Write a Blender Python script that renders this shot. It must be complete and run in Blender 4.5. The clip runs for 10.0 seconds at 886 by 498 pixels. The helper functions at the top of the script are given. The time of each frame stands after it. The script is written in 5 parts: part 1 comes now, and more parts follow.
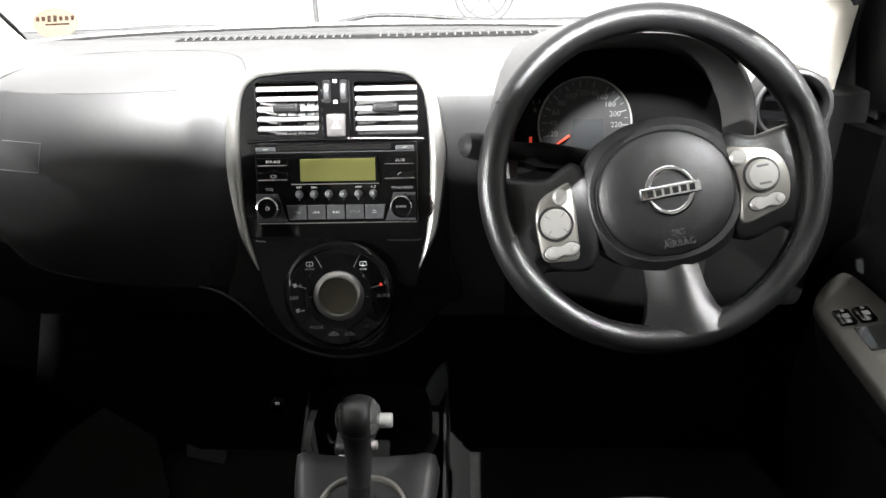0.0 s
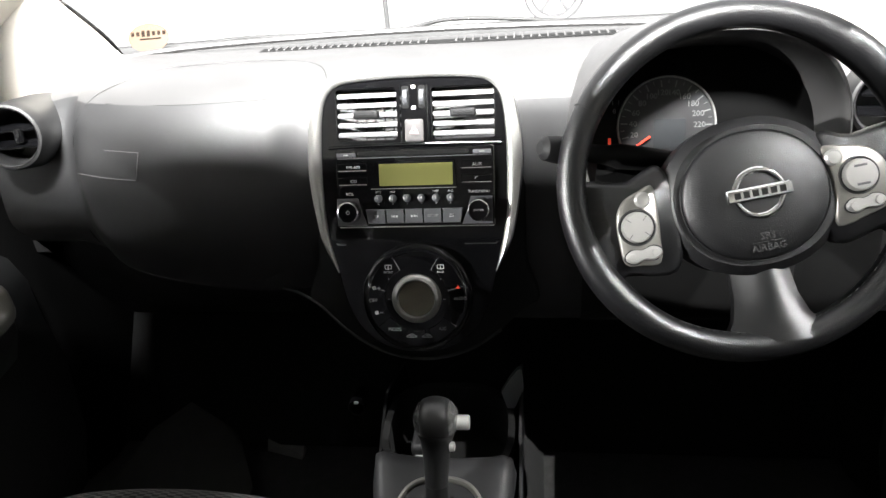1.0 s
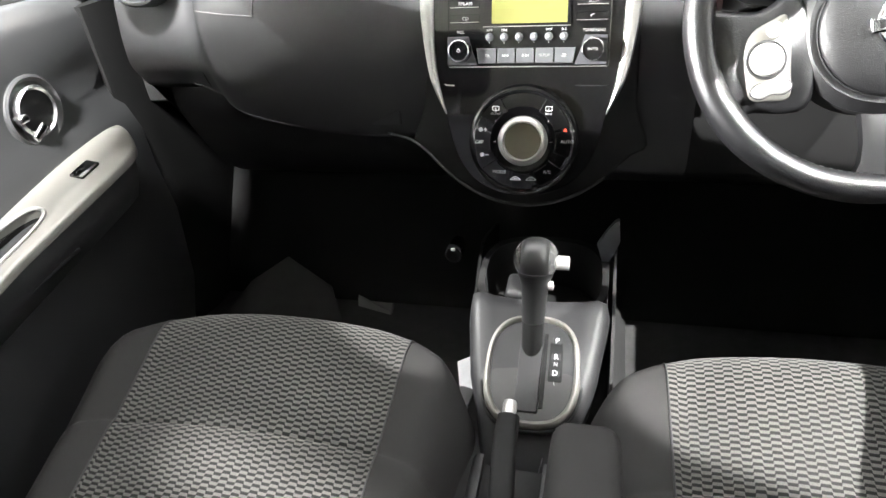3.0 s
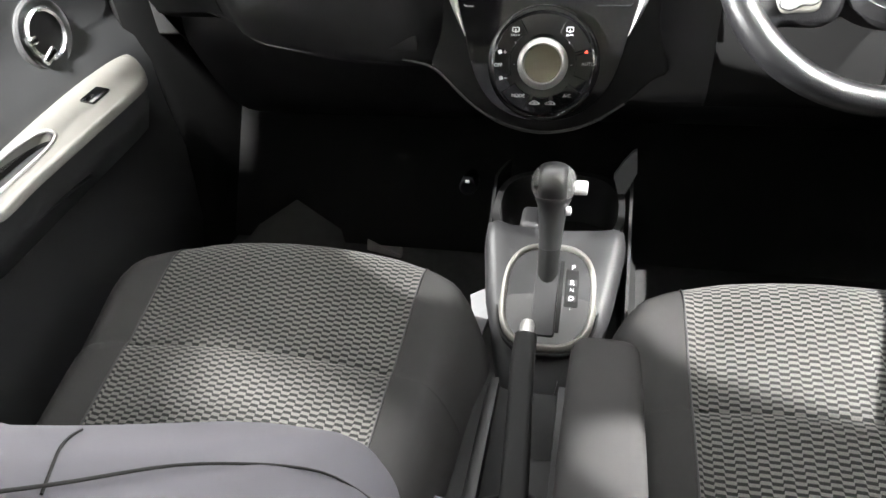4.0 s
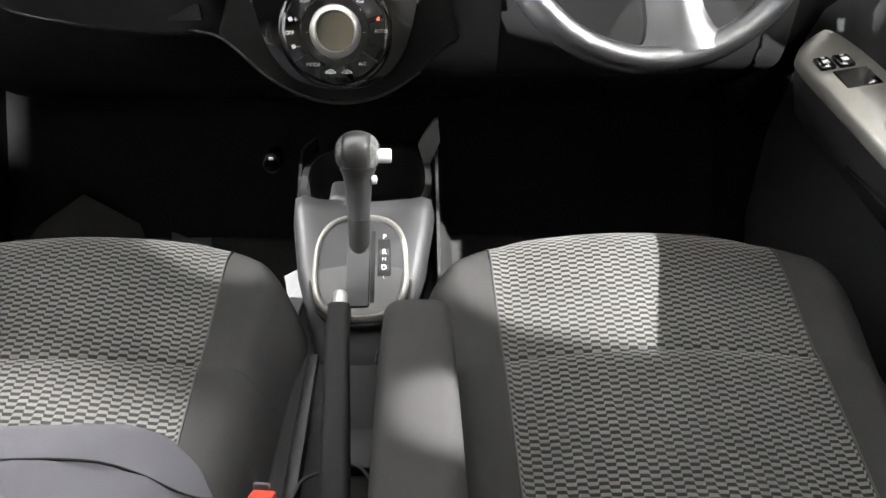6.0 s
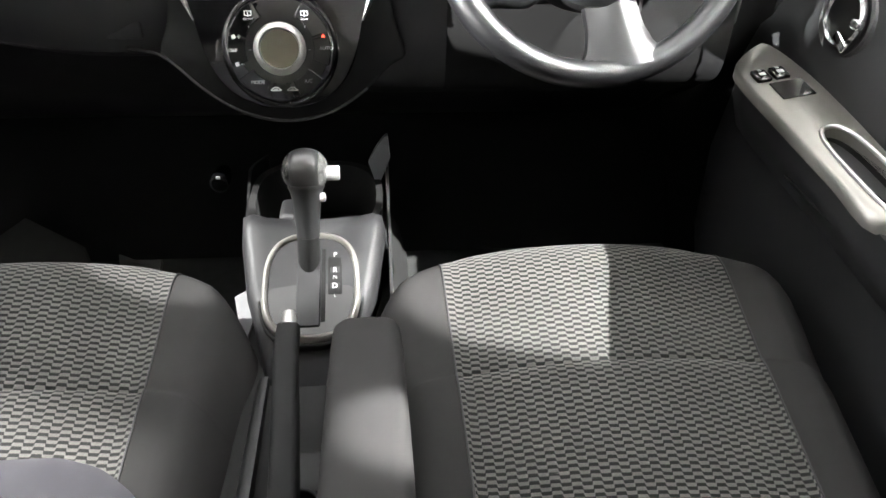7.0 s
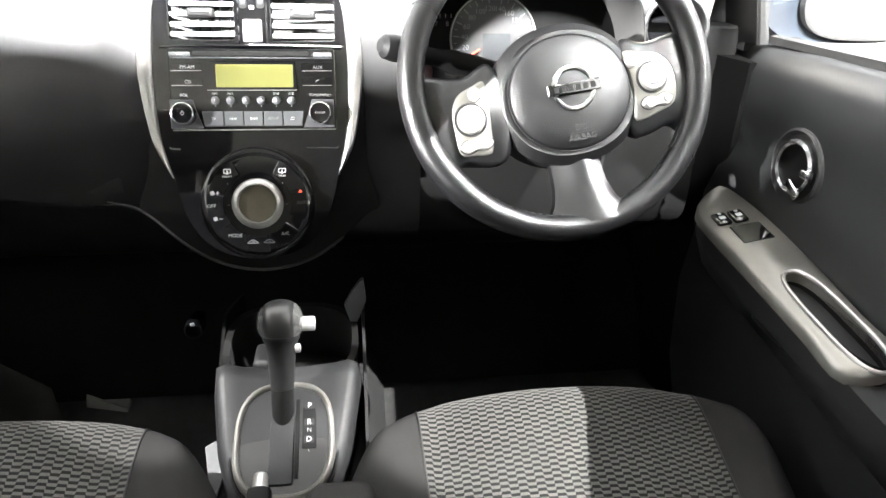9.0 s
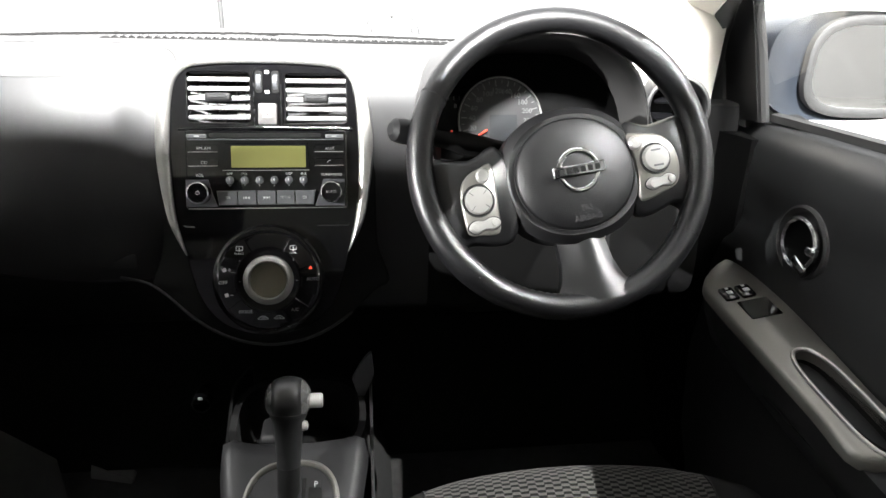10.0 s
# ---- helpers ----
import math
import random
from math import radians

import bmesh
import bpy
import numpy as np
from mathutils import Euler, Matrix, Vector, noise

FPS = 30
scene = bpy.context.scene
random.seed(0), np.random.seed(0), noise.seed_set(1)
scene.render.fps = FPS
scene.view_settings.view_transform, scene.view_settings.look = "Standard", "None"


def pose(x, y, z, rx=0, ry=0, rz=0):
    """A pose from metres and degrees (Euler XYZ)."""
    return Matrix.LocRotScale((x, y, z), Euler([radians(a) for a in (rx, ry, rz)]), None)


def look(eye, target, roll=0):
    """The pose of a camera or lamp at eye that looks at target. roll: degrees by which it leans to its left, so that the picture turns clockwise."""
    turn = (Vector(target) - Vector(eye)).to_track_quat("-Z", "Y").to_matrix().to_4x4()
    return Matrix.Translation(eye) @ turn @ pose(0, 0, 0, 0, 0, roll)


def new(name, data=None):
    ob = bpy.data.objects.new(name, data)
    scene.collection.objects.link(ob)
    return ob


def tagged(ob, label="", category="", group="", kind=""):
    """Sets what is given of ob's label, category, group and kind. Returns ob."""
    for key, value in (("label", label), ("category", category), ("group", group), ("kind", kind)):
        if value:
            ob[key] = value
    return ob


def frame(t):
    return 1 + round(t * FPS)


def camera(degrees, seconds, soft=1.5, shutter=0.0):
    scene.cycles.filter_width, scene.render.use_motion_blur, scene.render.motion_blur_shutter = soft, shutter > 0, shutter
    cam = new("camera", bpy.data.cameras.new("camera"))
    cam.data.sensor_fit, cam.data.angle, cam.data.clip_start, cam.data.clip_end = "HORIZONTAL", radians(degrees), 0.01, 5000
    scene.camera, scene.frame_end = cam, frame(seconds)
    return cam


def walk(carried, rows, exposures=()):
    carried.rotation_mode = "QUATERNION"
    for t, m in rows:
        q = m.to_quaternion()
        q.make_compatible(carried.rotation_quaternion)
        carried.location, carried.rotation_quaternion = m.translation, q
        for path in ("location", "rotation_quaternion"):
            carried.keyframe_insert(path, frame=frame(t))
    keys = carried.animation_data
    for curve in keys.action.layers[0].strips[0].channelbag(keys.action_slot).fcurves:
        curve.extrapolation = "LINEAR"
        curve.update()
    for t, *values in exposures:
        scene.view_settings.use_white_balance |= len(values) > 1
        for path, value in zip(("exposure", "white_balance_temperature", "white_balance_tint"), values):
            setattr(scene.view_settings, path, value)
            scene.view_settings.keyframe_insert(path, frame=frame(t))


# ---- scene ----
cam = camera(68.0, 10.0)
PATH = [
    (0, (0.149, 0.036, 0.952), (0.092, 1.811, 0.034), -1.6),
    (0.5, (0.145, 0.035, 0.954), (0.03, 1.809, 0.038), -2.6),
    (1, (0.137, 0.034, 0.958), (-0.122, 1.796, 0.049), -4.6),
    (1.5, (0.126, 0.028, 0.959), (-0.23, 1.779, 0.059), -5.2),
    (2, (0.11, 0.016, 0.954), (-0.268, 1.731, -0.003), -5.3),
    (2.5, (0.101, -0.003, 0.931), (-0.313, 1.65, -0.117), -5.9),
    (3, (0.091, -0.028, 0.896), (-0.353, 1.563, -0.233), -5.8),
    (4.3, (0.068, -0.068, 0.839), (-0.354, 1.47, -0.367), -4.9),
    (4.5, (0.067, -0.068, 0.84), (-0.335, 1.463, -0.383), -4.8),
    (5, (0.074, -0.071, 0.83), (-0.162, 1.468, -0.426), -3.1),
    (5.5, (0.092, -0.065, 0.82), (0.035, 1.494, -0.431), -0.2),
    (6, (0.097, -0.07, 0.814), (0.17, 1.513, -0.406), 1.1),
    (6.2, (0.102, -0.072, 0.807), (0.212, 1.524, -0.393), 1.4),
    (7.5, (0.116, -0.063, 0.82), (0.314, 1.551, -0.344), 2.2),
    (8, (0.119, -0.058, 0.83), (0.338, 1.595, -0.274), 2.5),
    (8.5, (0.115, -0.049, 0.848), (0.363, 1.649, -0.178), 2.4),
    (9, (0.118, -0.043, 0.865), (0.376, 1.714, -0.055), 2.0),
    (9.5, (0.116, -0.039, 0.879), (0.37, 1.762, 0.047), 2.2),
    (10, (0.118, -0.039, 0.893), (0.355, 1.791, 0.123), 1.7),
]
walk(cam, [(t, look(eye, target, roll)) for t, eye, target, roll in PATH], exposures=[(0, -1.4), (1.5, -1.4), (2.0, -1.35), (2.5, -0.2), (3.0, 0.7), (4.5, 0.82), (6.0, 0.82), (7.5, 0.85), (8.0, 0.85), (8.5, 0.75), (9.0, 0.42), (9.5, -0.35), (10.0, -1.1)])

# ---- world, lights ----
world = bpy.data.worlds.new("showroom_light")
scene.world = world
world.use_nodes = True
world.node_tree.nodes["Background"].inputs[0].default_value = (1.0, 1.0, 1.0, 1)
world.node_tree.nodes["Background"].inputs[1].default_value = 6.0


def lamp(name, eye, target, size, watts, color):
    data = bpy.data.lights.new(name, "AREA")
    data.shape, data.size, data.energy, data.color = "DISK", size, watts, color
    ob = new(name, data)
    ob.matrix_world = look(eye, target)
    return ob


# unseen area lamp added above and behind the roof to light the dashboard
dash_light = lamp("dash_lamp", (-0.13, -1.78, 3.75), (-0.13, 0.85, 0.8), 0.8, 8400, (1.0, 1.0, 0.99))
dash_light.data.shape, dash_light.data.size, dash_light.data.size_y = "RECTANGLE", 0.9, 0.8


def added_spot(eye, target, degrees, watts, stretch=1.0, roll=0.0, blend=0.12):
    data = bpy.data.lights.new("added_spot", "SPOT")
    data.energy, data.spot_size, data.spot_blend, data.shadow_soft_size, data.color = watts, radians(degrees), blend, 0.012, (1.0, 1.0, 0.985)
    ob = new("added_spot", data)
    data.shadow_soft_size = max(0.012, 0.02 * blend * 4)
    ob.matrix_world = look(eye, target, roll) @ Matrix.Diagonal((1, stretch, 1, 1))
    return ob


# unseen spots added for light patches: two driver's side, three passenger's, through side windows
added_spot((2.98, -0.37, 3.63), (0.405, 0.917, 0.29), 13.0, 4600)
added_spot((2.80, -0.45, 3.55), (0.118, 0.278, 0.375), 1.1, 5500)
added_spot((-2.75, 0.85, 2.98), (-0.08, 0.66, 0.31), 4.2, 1900)
added_spot((-2.60, 0.95, 4.10), (-0.25, 0.362, 0.27), 0.75, 4500, 3.6, 0, 0.6)
added_spot((-5.0, -1.7, 1.75), (0.2, 0.72, 0.67), 3.4, 9500, blend=0.4)

# ---- materials ----


def material(name, color, rough=0.5, metal=0.0, grain=0.0, grain_size=900.0, mottle=0.0, mottle_size=14.0, coat=0.0, emit=0.0, spec=0.5):
    mat = bpy.data.materials.new(name)
    mat.use_nodes = True
    nt = mat.node_tree
    b = nt.nodes["Principled BSDF"]
    b.inputs["Base Color"].default_value = (*color, 1)
    b.inputs["Roughness"].default_value = rough
    b.inputs["Metallic"].default_value = metal
    b.inputs["Specular IOR Level"].default_value = spec
    b.inputs["Coat Weight"].default_value = coat
    b.inputs["Coat Roughness"].default_value = 0.04
    if emit:
        b.inputs["Emission Color"].default_value = (*color, 1)
        b.inputs["Emission Strength"].default_value = emit
    tc = nt.nodes.new("ShaderNodeTexCoord")
    if mottle:
        n = nt.nodes.new("ShaderNodeTexNoise")
        n.inputs["Scale"].default_value = mottle_size
        n.inputs["Detail"].default_value = 5
        r = nt.nodes.new("ShaderNodeMapRange")
        r.inputs["To Min"].default_value = 1 - mottle
        r.inputs["To Max"].default_value = 1 + mottle
        m = nt.nodes.new("ShaderNodeMix")
        m.data_type, m.blend_type = "RGBA", "MULTIPLY"
        m.inputs[0].default_value = 1
        m.inputs[6].default_value = (*color, 1)
        nt.links.new(tc.outputs["Object"], n.inputs["Vector"])
        nt.links.new(n.outputs["Fac"], r.inputs["Value"])
        nt.links.new(r.outputs[0], m.inputs[7])
        nt.links.new(m.outputs[2], b.inputs["Base Color"])
        r2 = nt.nodes.new("ShaderNodeMapRange")
        r2.inputs["To Min"].default_value = max(0.02, rough - 0.12 * min(1, rough * 2))
        r2.inputs["To Max"].default_value = min(1, rough + 0.12 * min(1, rough * 2))
        nt.links.new(n.outputs["Fac"], r2.inputs["Value"])
        nt.links.new(r2.outputs[0], b.inputs["Roughness"])
    if grain:
        g = nt.nodes.new("ShaderNodeTexNoise")
        g.inputs["Scale"].default_value = grain_size
        g.inputs["Detail"].default_value = 2
        u = nt.nodes.new("ShaderNodeBump")
        u.inputs["Strength"].default_value = grain
        u.inputs["Distance"].default_value = 0.00012
        nt.links.new(tc.outputs["Object"], g.inputs["Vector"])
        nt.links.new(g.outputs["Fac"], u.inputs["Height"])
        nt.links.new(u.outputs[0], b.inputs["Normal"])
    return mat


def woven(name, light, dark, pitch_x=0.0205, pitch_y=0.0071):
    """Cloth with pale stripes that step up and down from column to column on a dark ground."""
    mat = material(name, dark, 0.85, spec=0.25)
    nt = mat.node_tree
    b = nt.nodes["Principled BSDF"]
    b.inputs["Sheen Weight"].default_value = 0.06

    def op(kind, a, c=None):
        n = nt.nodes.new("ShaderNodeMath")
        n.operation = kind
        for k, v in enumerate((a, c)):
            if v is None:
                continue
            if isinstance(v, (int, float)):
                n.inputs[k].default_value = v
            else:
                nt.links.new(v, n.inputs[k])
        return n.outputs[0]

    tc = nt.nodes.new("ShaderNodeTexCoord")
    sep = nt.nodes.new("ShaderNodeSeparateXYZ")
    nt.links.new(tc.outputs["Object"], sep.inputs[0])
    wob = nt.nodes.new("ShaderNodeTexNoise")
    wob.inputs["Scale"].default_value = 25
    nt.links.new(tc.outputs["Object"], wob.inputs["Vector"])
    wv = op("MULTIPLY", op("SUBTRACT", wob.outputs["Fac"], 0.5), 0.002)
    run = sep.outputs["Y"]
    u = op("FRACT", op("DIVIDE", op("ADD", sep.outputs["X"], op("MULTIPLY", wv, 0.4)), pitch_x))
    tri = op("ABSOLUTE", op("SUBTRACT", op("MULTIPLY", u, 2.0), 1.0))
    step = op("MINIMUM", op("MAXIMUM", op("ADD", op("MULTIPLY", op("SUBTRACT", tri, 0.5), 11.0), 0.5), 0.0), 1.0)
    v = op("FRACT", op("ADD", op("ADD", op("DIVIDE", op("ADD", run, wv), pitch_y), op("MULTIPLY", step, 0.5)), op("MULTIPLY", sep.outputs["X"], 6.0)))
    d = op("SUBTRACT", 0.25, op("ABSOLUTE", op("SUBTRACT", v, 0.5)))
    dash = op("MINIMUM", op("MAXIMUM", op("ADD", op("MULTIPLY", d, 9.0), 0.5), 0.0), 1.0)
    fine = nt.nodes.new("ShaderNodeTexNoise")
    fine.inputs["Scale"].default_value = 700
    nt.links.new(tc.outputs["Object"], fine.inputs["Vector"])
    big = nt.nodes.new("ShaderNodeTexNoise")
    big.inputs["Scale"].default_value = 9
    nt.links.new(tc.outputs["Object"], big.inputs["Vector"])
    mix = nt.nodes.new("ShaderNodeMix")
    mix.data_type = "RGBA"
    mix.inputs[6].default_value, mix.inputs[7].default_value = (*dark, 1), (*light, 1)
    nt.links.new(dash, mix.inputs[0])
    mul = nt.nodes.new("ShaderNodeMix")
    mul.data_type, mul.blend_type = "RGBA", "MULTIPLY"
    mul.inputs[0].default_value = 1
    nt.links.new(mix.outputs[2], mul.inputs[6])
    nt.links.new(op("MULTIPLY", op("ADD", op("MULTIPLY", fine.outputs["Fac"], 0.7), 0.65), op("ADD", op("MULTIPLY", big.outputs["Fac"], 0.5), 0.75)), mul.inputs[7])
    nt.links.new(mul.outputs[2], b.inputs["Base Color"])
    bump = nt.nodes.new("ShaderNodeBump")
    bump.inputs["Strength"].default_value = 0.5
    bump.inputs["Distance"].default_value = 0.0012
    nt.links.new(op("ADD", dash, op("MULTIPLY", fine.outputs["Fac"], 0.35)), bump.inputs["Height"])
    nt.links.new(bump.outputs[0], b.inputs["Normal"])
    return mat


def glass(name, tint=(1, 1, 1), gloss=0.06):
    mat = bpy.data.materials.new(name)
    mat.use_nodes = True
    nt = mat.node_tree
    out = nt.nodes["Material Output"]
    tr, gl, mx = nt.nodes.new("ShaderNodeBsdfTransparent"), nt.nodes.new("ShaderNodeBsdfGlossy"), nt.nodes.new("ShaderNodeMixShader")
    tr.inputs[0].default_value = (*tint, 1)
    gl.inputs["Roughness"].default_value = 0.02
    mx.inputs[0].default_value = gloss
    nt.links.new(tr.outputs[0], mx.inputs[1])
    nt.links.new(gl.outputs[0], mx.inputs[2])
    nt.links.new(mx.outputs[0], out.inputs[0])
    return mat


# top pad is paler, matter plastic; part of the contrast is painted light
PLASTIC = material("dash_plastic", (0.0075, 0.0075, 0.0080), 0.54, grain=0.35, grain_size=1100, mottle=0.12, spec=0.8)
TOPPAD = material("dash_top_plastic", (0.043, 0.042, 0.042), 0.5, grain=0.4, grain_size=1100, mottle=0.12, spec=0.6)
PLASTIC_LOW = material("lower_plastic", (0.010, 0.010, 0.0103), 0.55, grain=0.4, grain_size=900, mottle=0.15, spec=0.3)
SHROUD = material("console_plastic", (0.011, 0.011, 0.0117), 0.56, grain=0.3, grain_size=1000, mottle=0.12, spec=0.3)
GLOSS = material("piano_black", (0.003, 0.003, 0.0034), 0.06, mottle=0.3, mottle_size=60, coat=0.6)
MATT = material("matt_black", (0.007, 0.007, 0.007), 0.75, mottle=0.2, spec=0.15)
# near-black colour that holds the shade of cluster recess and kick panels
SHADE_BLACK = material("shade_black", (0.0035, 0.0035, 0.0035), 0.9, mottle=0.2, spec=0.04)
SILVER = material("silver_paint", (0.38, 0.375, 0.36), 0.32, metal=0.75, grain=0.08, grain_size=2500, mottle=0.06)
SATIN = material("satin_grey_trim", (0.195, 0.189, 0.173), 0.36, metal=0.6, grain=0.08, grain_size=2500, mottle=0.08)
HANDLE = material("handle_chrome", (0.7, 0.7, 0.71), 0.22, metal=1.0, mottle=0.05, mottle_size=40)
CHROME = material("chrome", (0.75, 0.75, 0.76), 0.09, metal=1.0, mottle=0.05, mottle_size=40)
LEATHER = material("wheel_leather", (0.0065, 0.0065, 0.007), 0.31, grain=1.0, grain_size=800, mottle=0.05, mottle_size=30)
HUBSKIN = material("airbag_skin", (0.0065, 0.0065, 0.007), 0.42, grain=0.8, grain_size=900, mottle=0.12)
SPOKE = material("spoke_leather", (0.0065, 0.0065, 0.007), 0.42, grain=0.6, grain_size=1000, mottle=0.12)
BUTTON = material("silver_button", (0.36, 0.356, 0.342), 0.3, metal=0.45, mottle=0.06)
GREYBTN = material("grey_button", (0.075, 0.077, 0.082), 0.38, mottle=0.1, mottle_size=50)
SLAT = material("vent_slat", (0.30, 0.30, 0.305), 0.3, mottle=0.1, spec=0.8)
# blank display with a weak glow added to its colour
LCD = material("radio_display", (0.14, 0.14, 0.045), 0.25, mottle=0.12, mottle_size=25, emit=0.5)
LCD2 = material("climate_display", (0.10, 0.091, 0.068), 0.2, mottle=0.12, mottle_size=60)
WHITE = material("white_print", (0.55, 0.55, 0.55), 0.5)
GREYPRINT = material("grey_print", (0.26, 0.26, 0.26), 0.5)
DIALPRINT = material("dial_print", (0.13, 0.13, 0.13), 0.5)
RED = material("red_plastic", (0.75, 0.05, 0.03), 0.35, mottle=0.08)
# red print with an added glow, though it is no lamp
REDGLOW = material("red_glow_mark", (0.8, 0.06, 0.03), 0.4, emit=1.2)
HAZARD = material("hazard_button", (0.11, 0.104, 0.104), 0.4, mottle=0.08)
CLOTH = material("seat_side_cloth", (0.024, 0.0235, 0.0232), 0.9, grain=0.7, grain_size=1400, mottle=0.18, spec=0.05)
VELOUR = material("backrest_velour", (0.082, 0.080, 0.090), 0.9, grain=0.6, grain_size=1600, mottle=0.12, spec=0.2)
KNOB = material("satin_knob", (0.024, 0.024, 0.024), 0.36, metal=0.0, mottle=0.08)
CHEEK = material("knob_cheek", (0.30, 0.30, 0.295), 0.25, metal=0.8, mottle=0.06)
LIT_CARPET = material("lit_carpet", (0.13, 0.13, 0.133), 0.95, grain=1.0, grain_size=500, mottle=0.2, mottle_size=60, spec=0.1)
SCRAP = material("crumpled_felt", (0.09, 0.09, 0.088), 0.9, grain=0.8, grain_size=500, mottle=0.2, spec=0.1)
MATGREY = material("mat_felt", (0.02, 0.02, 0.0197), 0.95, grain=1.0, grain_size=500, mottle=0.3, mottle_size=40, spec=0.1)
WOVEN = woven("woven_seat_cloth", (0.070, 0.068, 0.063), (0.0050, 0.0048, 0.0046))
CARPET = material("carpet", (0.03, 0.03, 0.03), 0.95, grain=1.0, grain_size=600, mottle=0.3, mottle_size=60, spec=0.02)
# toe board carpet, darkened in colour for the shade under the dashboard
CARPET_SHADE = material("shaded_carpet", (0.006, 0.006, 0.006), 0.95, grain=1.0, grain_size=600, mottle=0.3, mottle_size=60, spec=0.02)
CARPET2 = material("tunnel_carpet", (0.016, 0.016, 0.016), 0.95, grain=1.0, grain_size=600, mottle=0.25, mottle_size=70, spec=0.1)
DOORSKIN = material("door_plastic", (0.019, 0.0195, 0.020), 0.40, grain=0.35, grain_size=1000, mottle=0.12)
BEIGE = material("pillar_trim", (0.55, 0.52, 0.46), 0.7, grain=0.3, mottle=0.05)
HEADLINER = material("headliner_cloth", (0.55, 0.53, 0.49), 0.95, grain=0.4, mottle=0.05)
RUBBER = material("rubber_seal", (0.012, 0.012, 0.012), 0.7, mottle=0.2)
PAINT = material("mirror_paint", (0.014, 0.017, 0.022), 0.3, coat=0.8, mottle=0.05)
MIRROR = material("mirror_glass", (0.9, 0.9, 0.9), 0.02, metal=1.0)
GLASS = glass("clear_glass")
ORANGE = material("orange_sticker", (0.13, 0.078, 0.042), 0.5, mottle=0.05)
PALERED = material("pale_red_print", (0.7, 0.42, 0.40), 0.5)
BROWN = material("brown_print", (0.012, 0.008, 0.006), 0.95, spec=0.05)
LINEGREY = material("seam_line", (0.13, 0.13, 0.13), 0.5, mottle=0.2)
FLOORGREY = material("hall_floor", (0.6, 0.6, 0.58), 0.3, mottle=0.08, mottle_size=3)
RIMPAINT = material("pale_rim_paint", (0.10, 0.10, 0.102), 0.5, mottle=0.05)
PALE = material("grey_paint", (0.055, 0.055, 0.056), 0.5, mottle=0.05)

for skin, depth in ((LEATHER, 0.00036), (SPOKE, 0.00022), (HUBSKIN, 0.00045), (DOORSKIN, 0.0003), (TOPPAD, 0.0002)):
    for n in skin.node_tree.nodes:
        if n.bl_idname == "ShaderNodeBump":
            n.inputs["Distance"].default_value = depth

# thin sticker film lets daylight through
tl, ad = ORANGE.node_tree.nodes.new("ShaderNodeBsdfTranslucent"), ORANGE.node_tree.nodes.new("ShaderNodeMixShader")
tl.inputs[0].default_value, ad.inputs[0].default_value = (0.10, 0.055, 0.028, 1), 0.6
ORANGE.node_tree.links.new(ORANGE.node_tree.nodes["Principled BSDF"].outputs[0], ad.inputs[1])
ORANGE.node_tree.links.new(tl.outputs[0], ad.inputs[2])
ORANGE.node_tree.links.new(ad.outputs[0], ORANGE.node_tree.nodes["Material Output"].inputs[0])

# ---- mesh helpers ----


def thing(name, label, category, m=None, group="", kind=""):
    ob = new(name)
    ob.empty_display_size = 0.05
    if m is not None:
        ob.matrix_world = m
    return tagged(ob, label, category, group, kind)


def part(name, bm, mat, parent, label="", m=None, smooth=38):
    me = bpy.data.meshes.new(name)
    bmesh.ops.remove_doubles(bm, verts=bm.verts[:], dist=1e-6)
    bmesh.ops.recalc_face_normals(bm, faces=bm.faces[:])
    bm.to_mesh(me)
    bm.free()
    me.materials.append(mat)
    me.shade_smooth()
    me.set_sharp_from_angle(angle=radians(smooth))
    ob = new(name, me)
    if parent is not None:
        ob.parent = parent
    if m is not None:
        ob.matrix_basis = m
    if label:
        ob["label"] = label
    return ob


def solid(name, bm, mat, label, category, kind="", group="", m=None, smooth=38):
    return tagged(part(name, bm, mat, None, "", m, smooth), label, category, group, kind)


def rbox(sx, sy, sz, r=0.004, seg=2, at=(0, 0, 0), m=None):
    bm = bmesh.new()
    bmesh.ops.create_cube(bm, size=1)
    bmesh.ops.scale(bm, vec=(sx, sy, sz), verts=bm.verts)
    if r:
        bmesh.ops.bevel(bm, geom=bm.edges[:], offset=min(r, 0.49 * min(sx, sy, sz)), segments=seg, profile=0.5, affect="EDGES")
    if m is not None:
        bmesh.ops.transform(bm, matrix=m, verts=bm.verts)
    bmesh.ops.translate(bm, vec=at, verts=bm.verts)
    return bm


def loft(rings, closed=True, caps=True, loop=False, bm=None):
    bm = bm or bmesh.new()
    vs = [[bm.verts.new(p) for p in r] for r in rings]
    n = len(rings[0])
    last = len(vs) if loop else len(vs) - 1
    for i in range(last):
        a, b = vs[i], vs[(i + 1) % len(vs)]
        for j in range(n if closed else n - 1):
            k = (j + 1) % n
            bm.faces.new((a[j], a[k], b[k], b[j]))
    if caps and not loop:
        bm.faces.new(vs[0])
        bm.faces.new(list(reversed(vs[-1])))
    return bm


def smooth_line(pts, n=6, closed=False):
    """A Catmull-Rom line through pts."""
    P = [Vector(p) for p in pts]
    out = []
    m = len(P)
    for i in range(m if closed else m - 1):
        if closed:
            a, b, c, d = (P[(i + k) % m] for k in (-1, 0, 1, 2))
        else:
            a, b, c, d = P[max(i - 1, 0)], P[i], P[i + 1], P[min(i + 2, m - 1)]
        for k in range(n):
            t = k / n
            out.append(0.5 * ((2 * b) + (c - a) * t + (2 * a - 5 * b + 4 * c - d) * t * t + (3 * b - a - 3 * c + d) * t ** 3))
    if not closed:
        out.append(P[-1].copy())
    return out


